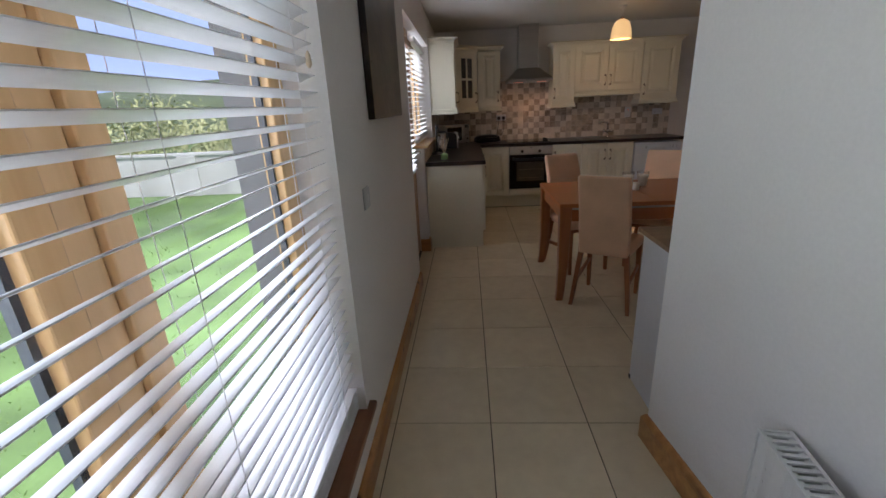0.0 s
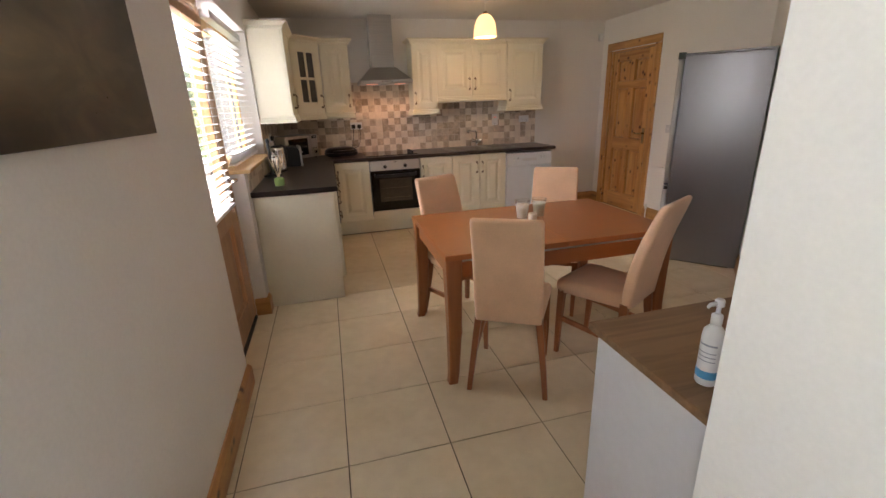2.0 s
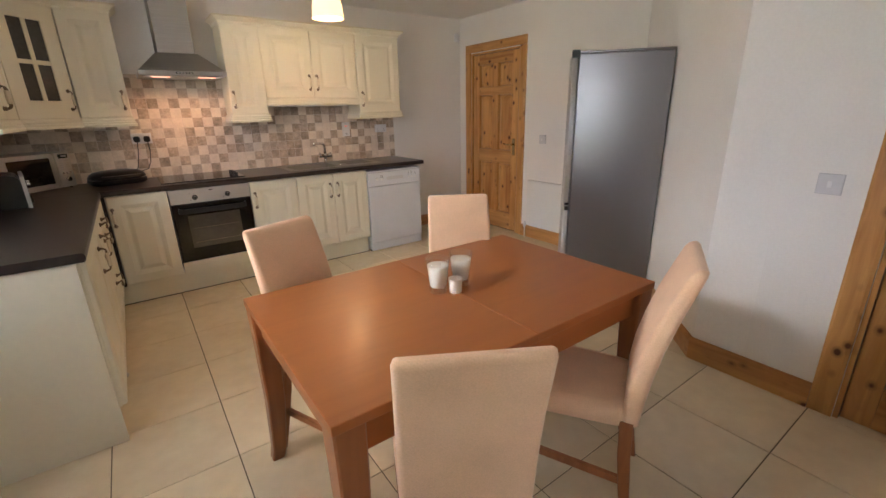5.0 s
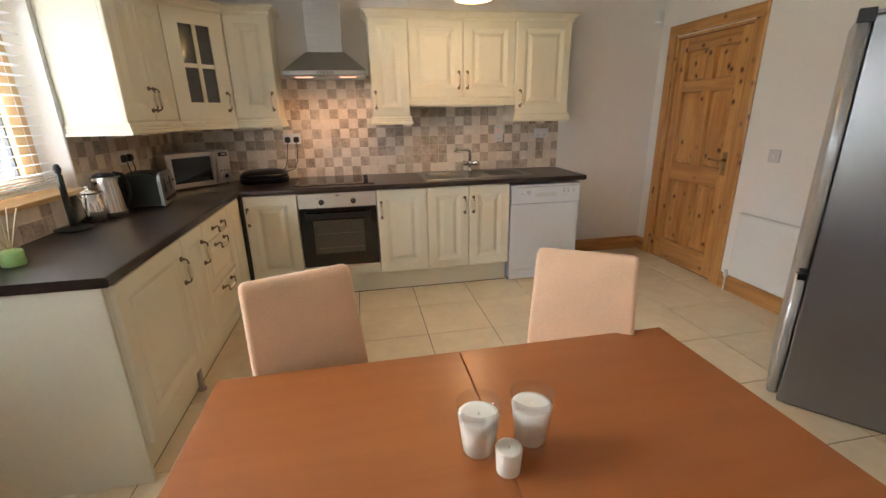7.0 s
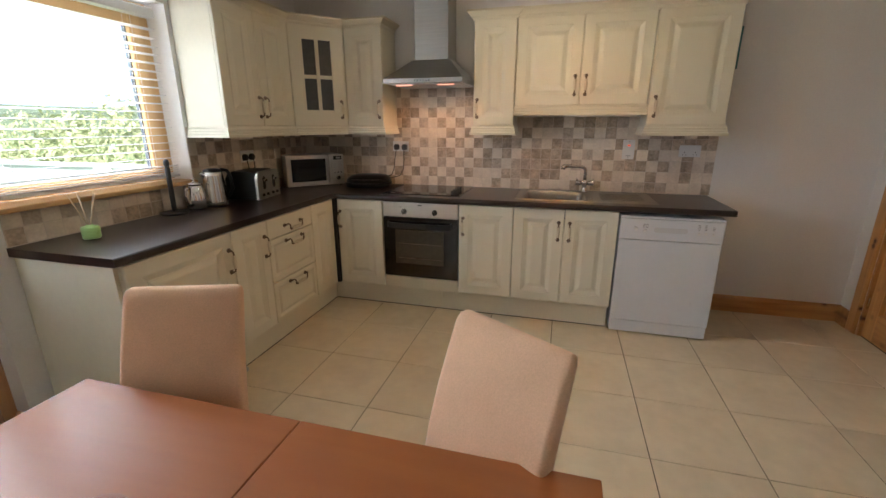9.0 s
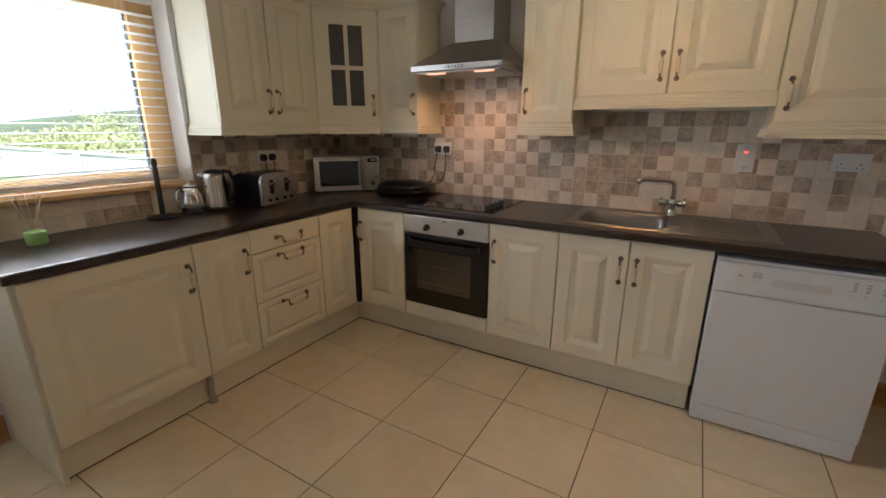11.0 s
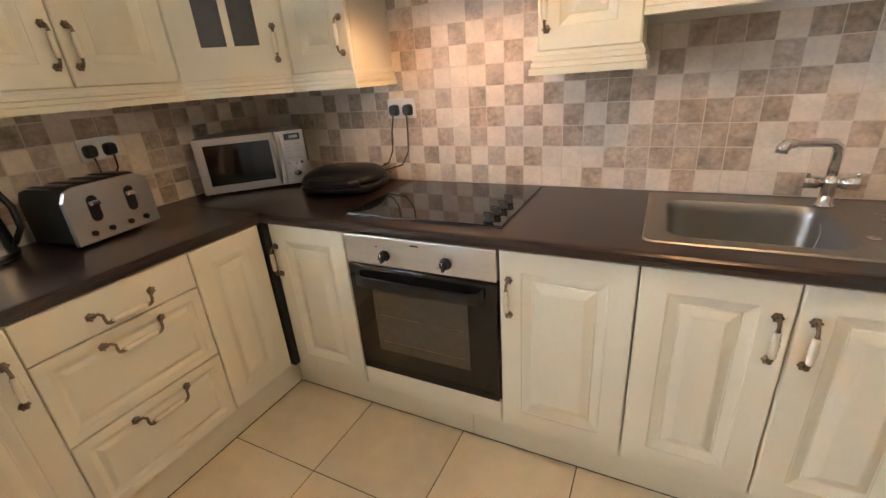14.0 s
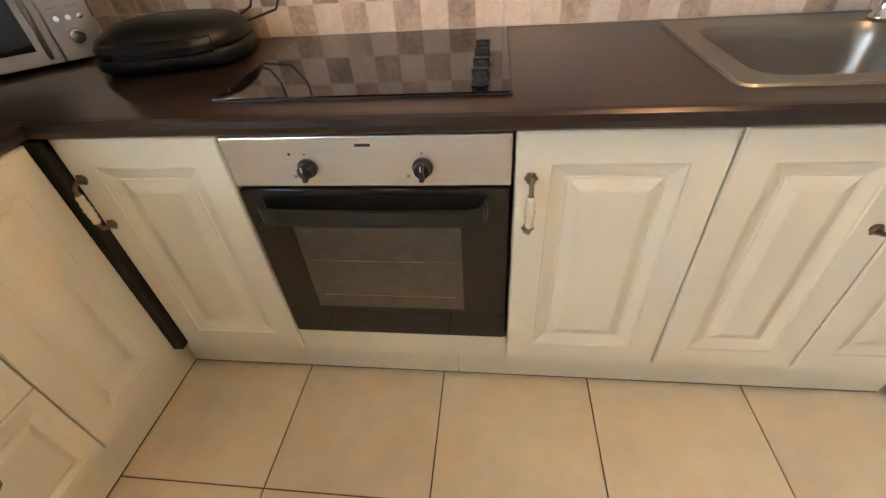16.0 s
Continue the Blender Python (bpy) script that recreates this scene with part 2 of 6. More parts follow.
M = {
    "wall": mat("wall_paint", (0.85, 0.83, 0.80), 0.75, var=0.02, scale=1.2, fine=90, bump=0.08),
    "ceiling": mat("ceiling_paint", (0.86, 0.85, 0.83), 0.85, var=0.015, scale=1.0, fine=70, bump=0.05),
    "tile": mat("floor_tile", (0.725, 0.60, 0.41), 0.24, var=0.025, scale=4, fine=14, bump=0.01, tint=(0.755, 0.64, 0.45), rand=0.03),
    "grout": mat("floor_grout", (0.075, 0.052, 0.036), 0.9, var=0.15, fine=200),
    "cream": mat("cream_vinyl", (0.80, 0.75, 0.60), 0.36, var=0.012, scale=2, fine=120, spec=0.45),
    "carcass": mat("cream_board", (0.80, 0.748, 0.595), 0.45, var=0.015),
    "worktop": wood("dark_worktop", (0.0125, 0.0060, 0.0050), (0.021, 0.0098, 0.0078), "x", 34, 0, 0.28, 0.15, 6.0, 0.0, 0.0),
    "worktop_y": wood("dark_worktop_side", (0.0125, 0.0060, 0.0050), (0.021, 0.0098, 0.0078), "y", 34, 0, 0.28, 0.15, 6.0, 0.0, 0.0),
    "tile_a": mat("stone_tile_light", (0.76, 0.66, 0.55), 0.34, var=0.05, scale=18, fine=70, bump=0.10, tint=(0.80, 0.71, 0.61), rand=0.06),
    "tile_b": mat("stone_tile_dark", (0.40, 0.322, 0.235), 0.34, var=0.18, scale=14, fine=60, bump=0.2, tint=(0.50, 0.395, 0.305), rand=0.16),
    "tile_c": mat("stone_tile_middle", (0.48, 0.385, 0.30), 0.34, var=0.11, scale=16, fine=70, bump=0.12, tint=(0.61, 0.51, 0.42), rand=0.10),
    "tile_grout": mat("splash_grout", (0.70, 0.62, 0.53), 0.85, var=0.06),
    "pine_z": wood("pine_upright", (0.40, 0.165, 0.042), (0.68, 0.36, 0.122), "z", 24, 10.5, 0.32, 0.3),
    "pine_y": wood("pine_along_y", (0.38, 0.16, 0.045), (0.60, 0.31, 0.105), "y", 24, 10.5, 0.35, 0.3),
    "pine_x": wood("pine_along_x", (0.38, 0.165, 0.046), (0.62, 0.325, 0.112), "x", 24, 10.5, 0.35, 0.3),
    "frame_z": wood("golden_window_wood", (0.60, 0.36, 0.15), (0.77, 0.51, 0.25), "z", 18, 0, 0.4, 0.2),
    "frame_y": wood("golden_window_wood_rail", (0.60, 0.36, 0.15), (0.77, 0.51, 0.25), "y", 18, 0, 0.4, 0.2),
    "sill": wood("brown_sill_wood", (0.16, 0.065, 0.03), (0.30, 0.13, 0.06), "y", 22, 0, 0.4, 0.2),
    "gasket": mat("grey_rubber", (0.09, 0.10, 0.12), 0.5, var=0.1),
    "door_wood": wood("brown_door_wood", (0.40, 0.205, 0.095), (0.52, 0.295, 0.15), "z", 22, 0, 0.4, 0.2),
    "cherry": wood("cherry_top", (0.345, 0.103, 0.024), (0.395, 0.127, 0.032), "x", 20, 0, 0.36, 0.15, 3, 0.05),
    "cherry_z": wood("cherry_leg", (0.27, 0.088, 0.03), (0.40, 0.145, 0.05), "z", 20, 0, 0.34, 0.2, 3),
    "chair_leg": wood("beech_leg", (0.27, 0.088, 0.028), (0.40, 0.145, 0.05), "z", 22, 0, 0.38, 0.2),
    "oak": wood("oak_sideboard_top", (0.135, 0.073, 0.032), (0.31, 0.18, 0.088), "x", 30, 0, 0.45, 0.05, 8),
    "steel": mat("brushed_steel", (0.47, 0.46, 0.445), 0.32, 1.0, var=0.05, scale=3, fine=60, stretch=(1, 30, 30), bump=0.03),
    "sink": mat("sink_steel", (0.31, 0.295, 0.275), 0.36, 1.0, var=0.012, scale=3, fine=18, rvar=0.03),
    "kettle_steel": mat("polished_brushed_steel", (0.60, 0.585, 0.56), 0.20, 1.0, var=0.06, scale=4, fine=30, stretch=(14, 14, 0.5), rvar=0.06),
    "panel_steel": mat("bright_brushed_steel", (0.52, 0.515, 0.505), 0.36, 0.95, var=0.03, scale=3, fine=60, stretch=(1, 30, 30), bump=0.02),
    "oven_steel": mat("oven_panel_steel", (0.68, 0.675, 0.66), 0.38, 0.9, var=0.03, scale=3, fine=60, stretch=(1, 30, 30), bump=0.02),
    "chrome": mat("chrome", (0.75, 0.74, 0.73), 0.09, 1.0, var=0.02, rvar=0.03),
    "bronze": mat("antique_bronze", (0.25, 0.19, 0.13), 0.33, 1.0, var=0.2, fine=200),
    "ceramic": mat("cream_ceramic", (0.80, 0.72, 0.56), 0.2, var=0.03),
    "black": mat("black_plastic", (0.012, 0.012, 0.013), 0.35, var=0.1),
    "grill_black": mat("moulded_black_plastic", (0.007, 0.007, 0.008), 0.32, var=0.1, spec=0.35),
    "black_gloss": mat("black_gloss", (0.005, 0.005, 0.006), 0.05, var=0.05, rvar=0.02),
    "oven_glass": mat("oven_glass", (0.012, 0.010, 0.009), 0.06, var=0.05, rvar=0.02),
    "white": mat("white_plastic", (0.80, 0.80, 0.80), 0.35, var=0.015),
    "appliance": mat("white_enamel", (0.74, 0.76, 0.80), 0.30, var=0.012),
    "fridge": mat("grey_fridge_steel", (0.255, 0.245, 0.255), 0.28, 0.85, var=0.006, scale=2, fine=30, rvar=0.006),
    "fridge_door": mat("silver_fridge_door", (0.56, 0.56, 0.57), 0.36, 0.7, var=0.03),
    "fabric": mat("suede_fabric", (0.81, 0.515, 0.315), 0.92, var=0.05, scale=5, fine=260, bump=0.12, sheen=0.35, spec=0.15, tint=(0.85, 0.555, 0.35)),
    "blind": mat("white_blind", (0.86, 0.86, 0.87), 0.35, var=0.015, spec=0.5),
    "radiator": mat("radiator_enamel", (0.80, 0.80, 0.78), 0.30, var=0.012),
    "wax": mat("white_wax", (0.88, 0.83, 0.73), 0.55, var=0.02),
    "glass": glass("clear_glass", (0.975, 0.98, 0.975), 0.55),
    "pane": glass("window_pane", (0.97, 0.98, 0.98), 0.12),
    "dark_pane": mat("dark_cupboard_pane", (0.085, 0.083, 0.08), 0.07, var=0.1, rvar=0.02),
    "green": mat("green_ceramic", (0.42, 0.66, 0.25), 0.28, var=0.04),
    "reed": mat("reed", (0.74, 0.60, 0.42), 0.7, var=0.1),
    "gap": mat("dark_filler", (0.015, 0.012, 0.010), 0.6, var=0.1),
    "brass": mat("aged_brass", (0.62, 0.50, 0.30), 0.2, 1.0, var=0.08),
    "render": mat("grey_render", (0.20, 0.20, 0.21), 0.9, var=0.1, scale=3, fine=80, bump=0.3),
    "concrete": mat("garden_wall_render", (0.50, 0.51, 0.52), 0.9, var=0.12, scale=2, fine=50, bump=0.3),
    "grass": mat("lawn", (0.095, 0.175, 0.05), 0.9, var=0.25, scale=1.5, fine=60, bump=0.6, tint=(0.13, 0.22, 0.07)),
    "blade": mat("grass_blades", (0.12, 0.21, 0.05), 0.8, var=0.25, scale=2, fine=30, tint=(0.20, 0.30, 0.09)),
    "leaf": mat("hedge_leaves", (0.26, 0.31, 0.13), 0.8, var=0.25, scale=1.0, fine=8, tint=(0.46, 0.48, 0.27)),
    "hill": mat("far_hill", (0.10, 0.13, 0.07), 0.95, var=0.25, scale=0.05, fine=0.8),
    "teal": mat("teal_card", (0.07, 0.25, 0.24), 0.5, var=0.06),
    "lcd": mat("display", (0.02, 0.03, 0.03), 0.15, var=0.1),
    "blue": mat("blue_label", (0.08, 0.36, 0.62), 0.4, var=0.1),
    "grey": mat("grey_print", (0.30, 0.32, 0.36), 0.5, var=0.1),
    "print": mat("dark_print", (0.16, 0.16, 0.18), 0.5, var=0.05),
    "tissue_box": mat("tissue_card", (0.62, 0.60, 0.53), 0.6, var=0.03),
    "tissue": mat("tissue_paper", (0.82, 0.82, 0.80), 0.9, var=0.02),
    "dark_green": mat("dark_green_print", (0.05, 0.09, 0.07), 0.6, var=0.1),
    "red": glow("red_neon", (1.0, 0.12, 0.05), 1.5),
    "shade": glow("lit_opal_glass", (1.0, 0.62, 0.26), 1.0),
    "bulb": glow("hood_bulb_glow", (1.0, 0.45, 0.30), 0.8),
    "plate_edge": mat("plate_edge_shadow_gap", (0.50, 0.50, 0.51), 0.6, var=0.03),
    "paper_side": mat("painted_panel_grey", (0.66, 0.66, 0.67), 0.5, var=0.02),
    "haze": glow("bright_sky_haze", (0.50, 0.64, 1.0), 1.4, (0, 0, 0)),
    "metal_strip": mat("dull_alloy", (0.45, 0.44, 0.43), 0.35, 0.9, var=0.05),
}


def canvas_material():
    """A dark, cloudy canvas print with a pale streak."""
    m = mat("canvas_print", (0.035, 0.031, 0.029), 0.30, var=0.25, scale=4, fine=25)
    nt = m.node_tree
    n, ln = nt.nodes, nt.links
    tc, mp = n.new("ShaderNodeTexCoord"), n.new("ShaderNodeMapping")
    mp.inputs["Scale"].default_value = (1, 1.3, 2.4)
    mp.inputs["Rotation"].default_value = (0.6, 0, 0)
    ln.new(tc.outputs["Object"], mp.inputs["Vector"])
    t = n.new("ShaderNodeTexNoise")
    t.inputs["Scale"].default_value, t.inputs["Detail"].default_value, t.inputs["Distortion"].default_value = 3.2, 8, 1.1
    ln.new(mp.outputs[0], t.inputs["Vector"])
    gm = n.new("ShaderNodeMapping")
    gm.inputs["Location"].default_value = (0, -0.52 * 4.2, -0.55 * 1.9)
    gm.inputs["Scale"].default_value = (0.1, 4.2, 1.9)
    ln.new(tc.outputs["Object"], gm.inputs["Vector"])
    gr = n.new("ShaderNodeTexGradient")
    gr.gradient_type = "SPHERICAL"
    ln.new(gm.outputs[0], gr.inputs["Vector"])
    mu = n.new("ShaderNodeMath")
    mu.operation = "MULTIPLY_ADD"
    mu.inputs[1].default_value = 0.42
    ln.new(gr.outputs["Fac"], mu.inputs[0])
    ln.new(t.outputs["Fac"], mu.inputs[2])
    r = n.new("ShaderNodeValToRGB")
    r.color_ramp.elements[0].position, r.color_ramp.elements[1].position = 0.44, 0.92
    r.color_ramp.elements[0].color, r.color_ramp.elements[1].color = (0.005, 0.0045, 0.0045, 1), (0.10, 0.068, 0.044, 1)
    ln.new(mu.outputs[0], r.inputs[0])
    ln.new(r.outputs[0], n["Principled BSDF"].inputs["Base Color"])
    return m


M["canvas"] = canvas_material()
for key in ("worktop", "worktop_y"):
    M[key].node_tree.nodes["Principled BSDF"].inputs["Specular IOR Level"].default_value = 0.65


def woven(m):
    """A faint diagonal rib in the weave."""
    n, ln = m.node_tree.nodes, m.node_tree.links
    tc, w, bp = n.new("ShaderNodeTexCoord"), n.new("ShaderNodeTexWave"), n.new("ShaderNodeBump")
    w.wave_type, w.bands_direction = "BANDS", "DIAGONAL"
    w.inputs["Scale"].default_value, w.inputs["Distortion"].default_value = 60, 0.6
    ln.new(tc.outputs["Object"], w.inputs["Vector"])
    bp.inputs["Strength"].default_value, bp.inputs["Distance"].default_value = 0.09, 0.002
    ln.new(w.outputs["Fac"], bp.inputs["Height"])
    ln.new(bp.outputs[0], n["Principled BSDF"].inputs["Normal"])


woven(M["fabric"])


# ---- building helpers ----
def box(bm, x0, y0, z0, x1, y1, z1, bevel=0.0, mi=0):
    vs = [bm.verts.new(p) for p in ((x0, y0, z0), (x1, y0, z0), (x1, y1, z0), (x0, y1, z0),
                                    (x0, y0, z1), (x1, y0, z1), (x1, y1, z1), (x0, y1, z1))]
    fs = [bm.faces.new([vs[i] for i in q]) for q in ((3, 2, 1, 0), (4, 5, 6, 7), (0, 1, 5, 4), (1, 2, 6, 5), (2, 3, 7, 6), (3, 0, 4, 7))]
    for f in fs:
        f.material_index = mi
    if bevel:
        es = list({e for f in fs for e in f.edges})
        r = bmesh.ops.bevel(bm, geom=es, offset=bevel, segments=2, affect="EDGES", profile=0.5)
        for f in r["faces"]:
            f.material_index = mi
    return fs


def cube(x0, y0, z0, x1, y1, z1, bevel=0.0):
    bm = bmesh.new()
    box(bm, x0, y0, z0, x1, y1, z1, bevel)
    return bm


def loft(bm, rings, caps=True, mi=0, smooth=False, closed=False):
    """Skin a row of rings of equal length."""
    rows = [[bm.verts.new(p) for p in ring] for ring in rings]
    k = len(rows[0])
    pairs = list(zip(rows, rows[1:])) + ([(rows[-1], rows[0])] if closed else [])
    for a, b in pairs:
        for i in range(k):
            f = bm.faces.new((a[i], a[(i + 1) % k], b[(i + 1) % k], b[i]))
            f.material_index, f.smooth = mi, smooth
    if caps and not closed:
        for row in (rows[0][::-1], rows[-1]):
            f = bm.faces.new(row)
            f.material_index = mi
    return rows


def lathe(bm, profile, cx=0.0, cy=0.0, segs=24, mi=0, smooth=True):
    """Turn a profile of (radius, height) about an upright axis."""
    rings = []
    for r, z in profile:
        r = max(r, 0.0003)
        rings.append([(cx + r * math.cos(2 * math.pi * i / segs), cy + r * math.sin(2 * math.pi * i / segs), z) for i in range(segs)])
    loft(bm, rings, True, mi, smooth)
    return bm


def tube(bm, pts, r, segs=8, mi=0):
    """A round bar along a row of points; r may be a list."""
    pts = [Vector(p) for p in pts]
    rs = r if isinstance(r, (list, tuple)) else [r] * len(pts)
    rings, side = [], None
    for i, p in enumerate(pts):
        d = (pts[min(i + 1, len(pts) - 1)] - pts[max(i - 1, 0)]).normalized()
        if side is None:
            side = d.orthogonal().normalized()
        side = (side - d * side.dot(d)).normalized()
        up = d.cross(side)
        rings.append([p + rs[i] * (math.cos(2 * math.pi * k / segs) * side + math.sin(2 * math.pi * k / segs) * up) for k in range(segs)])
    loft(bm, rings, True, mi, True)
    return bm


def sweep(bm, path, profile, mi=0):
    """Run a closed profile of (out, z) along a plan path; out is to the right of the way."""
    rings = []
    n = len(path)
    for i, p in enumerate(path):
        p = Vector(p)
        dirs = []
        if i > 0:
            dirs.append((p - Vector(path[i - 1])).normalized())
        if i < n - 1:
            dirs.append((Vector(path[i + 1]) - p).normalized())
        norms = [Vector((d.y, -d.x)) for d in dirs]
        m = sum(norms, Vector((0, 0)))
        m.normalize()
        m /= max(0.3, m.dot(norms[0]))
        rings.append([(p.x + m.x * o, p.y + m.y * o, z) for o, z in profile])
    loft(bm, rings, True, mi)
    return bm


def rounded(w, d, r, z, cx=0.0, cy=0.0, n=4):
    """A ring: a rounded rectangle of w by d at height z."""
    out = []
    for sx, sy, a0 in ((1, 1, 0), (-1, 1, 90), (-1, -1, 180), (1, -1, 270)):
        for i in range(n):
            a = radians(a0 + 90 * i / (n - 1))
            out.append((cx + sx * (w / 2 - r) + r * math.cos(a), cy + sy * (d / 2 - r) + r * math.sin(a), z))
    return out


def mesh_of(name, bm, mats):
    bmesh.ops.recalc_face_normals(bm, faces=bm.faces[:])
    me = bpy.data.meshes.new(name)
    bm.to_mesh(me)
    bm.free()
    for m in (mats if isinstance(mats, (list, tuple)) else [mats]):
        me.materials.append(M[m] if isinstance(m, str) else m)
    return me


def part(name, bm, mats, parent=None, label="", m=None):
    """One mesh object; bm may be a finished mesh to share."""
    me = bm if isinstance(bm, bpy.types.Mesh) else mesh_of(name, bm, mats)
    ob = new(name, me)
    if parent is not None:
        ob.parent = parent
    if m is not None:
        ob.matrix_basis = m
    if label:
        ob["label"] = label
    return ob


def thing(name, m, label, category, group="", kind=""):
    ob = new(name)
    ob.empty_display_size = 0.1
    ob.matrix_basis = m
    return tagged(ob, label, category, group, kind)


def solid(name, bm, mats, label, category, group="", kind="", m=None):
    return tagged(part(name, bm, mats, None, "", m), label, category, group, kind)


# ---- the large structure ----
WX, BY, RX, TOP = -0.175, 6.826, 4.25, 2.465     # inner faces of the west, back and east walls, ceiling height


def structure(name, bm, mats, label, category):
    return solid(name, bm, mats, label, category, kind="structure")


bm = bmesh.new()
OUT = WX - 0.32
for y0, y1, z0, z1 in ((-2.3, -0.7, 0, TOP), (-0.7, 1.44, 0, 0.285), (-0.7, 1.44, 2.12, TOP), (1.44, 3.40, 0, TOP), (3.40, 5.47, 2.12, TOP),
                       (4.33, 5.47, 0, 1.065), (5.47, 7.1, 0, TOP)):
    box(bm, OUT, y0, z0, WX, y1, z1)
wall_west = structure("wall_west", bm, "wall", "white painted plaster wall with deep window and door openings", "wall")
wall_back = structure("wall_north", cube(WX, BY, 0, RX + 0.2, BY + 0.28, TOP), "wall", "white painted plaster wall behind the kitchen units", "wall")
bm = bmesh.new()
for y0, y1, z0, z1 in ((4.2, 5.78, 0, TOP), (5.78, 6.60, 2.055, TOP), (6.60, BY, 0, TOP)):
    box(bm, RX, y0, z0, RX + 0.2, y1, z1)
structure("wall_east", bm, "wall", "white painted wall with a pine door", "wall")
bm = bmesh.new()
plan = [(3.12, 3.21), (4.25, 4.36), (4.45, 4.36), (4.45, 4.05), (3.30, 2.95), (3.12, 2.95)]
loft(bm, [[(x, y, 0) for x, y in plan], [(x, y, TOP) for x, y in plan]])
structure("wall_diagonal", bm, "wall", "white painted wall set at an angle behind the fridge", "wall")
bm = bmesh.new()
for y0, y1, z0, z1 in ((1.5, 1.755, 0, TOP), (1.755, 2.555, 2.055, TOP), (2.555, 2.95, 0, TOP)):
    box(bm, 3.12, y0, z0, 3.30, y1, z1)
structure("wall_hall", bm, "wall", "white painted wall beside a pine door", "wall")
structure("wall_partition", cube(1.14, 1.5, 0, 3.12, 1.62, TOP), "wall", "white painted partition behind the sideboard", "wall")
bm = bmesh.new()
plan = [(1.015, 1.62), (1.14, 1.62), (1.68, -2.3), (1.53, -2.3)]
loft(bm, [[(x, y, 0) for x, y in plan], [(x, y, TOP) for x, y in plan]])
structure("wall_entry", bm, "wall", "smooth white painted wall carrying a radiator", "wall")
structure("wall_south", cube(OUT, -2.5, 0, 1.7, -2.3, TOP), "wall", "plain white painted wall", "wall")
structure("ceiling", cube(OUT, -2.5, TOP, 4.45, 7.1, TOP + 0.2), "ceiling", "plain white painted ceiling", "ceiling")
floor = structure("floor", cube(OUT, -2.5, -0.16, 4.45, 7.1, -0.0035), "grout", "floor of square glossy cream tiles with dark joints", "floor")

# skirting boards
SK = [(0, 0), (0.02, 0), (0.02, 0.105), (0.014, 0.118), (0.008, 0.128), (0, 0.13)]


def skirting(path, axis):
    structure("baseboard", sweep(bmesh.new(), path, SK), "pine_" + axis, "varnished knotty pine skirting board", "baseboard")


skirting([(WX, -2.3), (WX, 3.40), (WX - 0.085, 3.40)], "y")
skirting([(WX - 0.085, 4.33), (WX, 4.33), (WX, 4.425)], "x")
skirting([(3.235, BY), (4.25, BY), (4.25, 6.695)], "x")
skirting([(4.25, 5.685), (4.25, 4.36), (3.12, 3.21), (3.12, 2.652)], "y")
skirting([(3.12, 1.657), (3.12, 1.62), (1.015, 1.62), (1.53, -2.3)], "x")


# ---- doors ----
def lever(parent, x, z, flip, mats):
    """Lever handle on a long plate, on the front of a leaf."""
    bm = bmesh.new()
    loft(bm, [[(p[0], -0.008, p[1]) for p in ((x - 0.02, z - 0.09), (x + 0.02, z - 0.09), (x + 0.02, z + 0.09), (x - 0.02, z + 0.09))],
              [(p[0], 0, p[1]) for p in ((x - 0.022, z - 0.095), (x + 0.022, z - 0.095), (x + 0.022, z + 0.095), (x - 0.022, z + 0.095))]])
    tube(bm, [(x, -0.005, z + 0.03), (x, -0.045, z + 0.03), (x + flip * 0.015, -0.055, z + 0.03), (x + flip * 0.06, -0.055, z + 0.028), (x + flip * 0.115, -0.05, z + 0.034)],
         [0.01, 0.009, 0.009, 0.008, 0.007], 10)
    tube(bm, [(x, -0.002, z - 0.045), (x, -0.012, z - 0.045)], 0.008, 8)
    return part("handle", bm, mats, parent, "lever handle on a long plate")


def raised(bm, x0, z0, x1, z1, y, loops, back):
    """A board with a moulded face: loops of (inset, depth)."""
    rings = [[(x0, back, z0), (x1, back, z0), (x1, back, z1), (x0, back, z1)]]
    for i, d in loops:
        rings.append([(x0 + i, y + d, z0 + i), (x1 - i, y + d, z0 + i), (x1 - i, y + d, z1 - i), (x0 + i, y + d, z1 - i)])
    loft(bm, rings)
    return bm


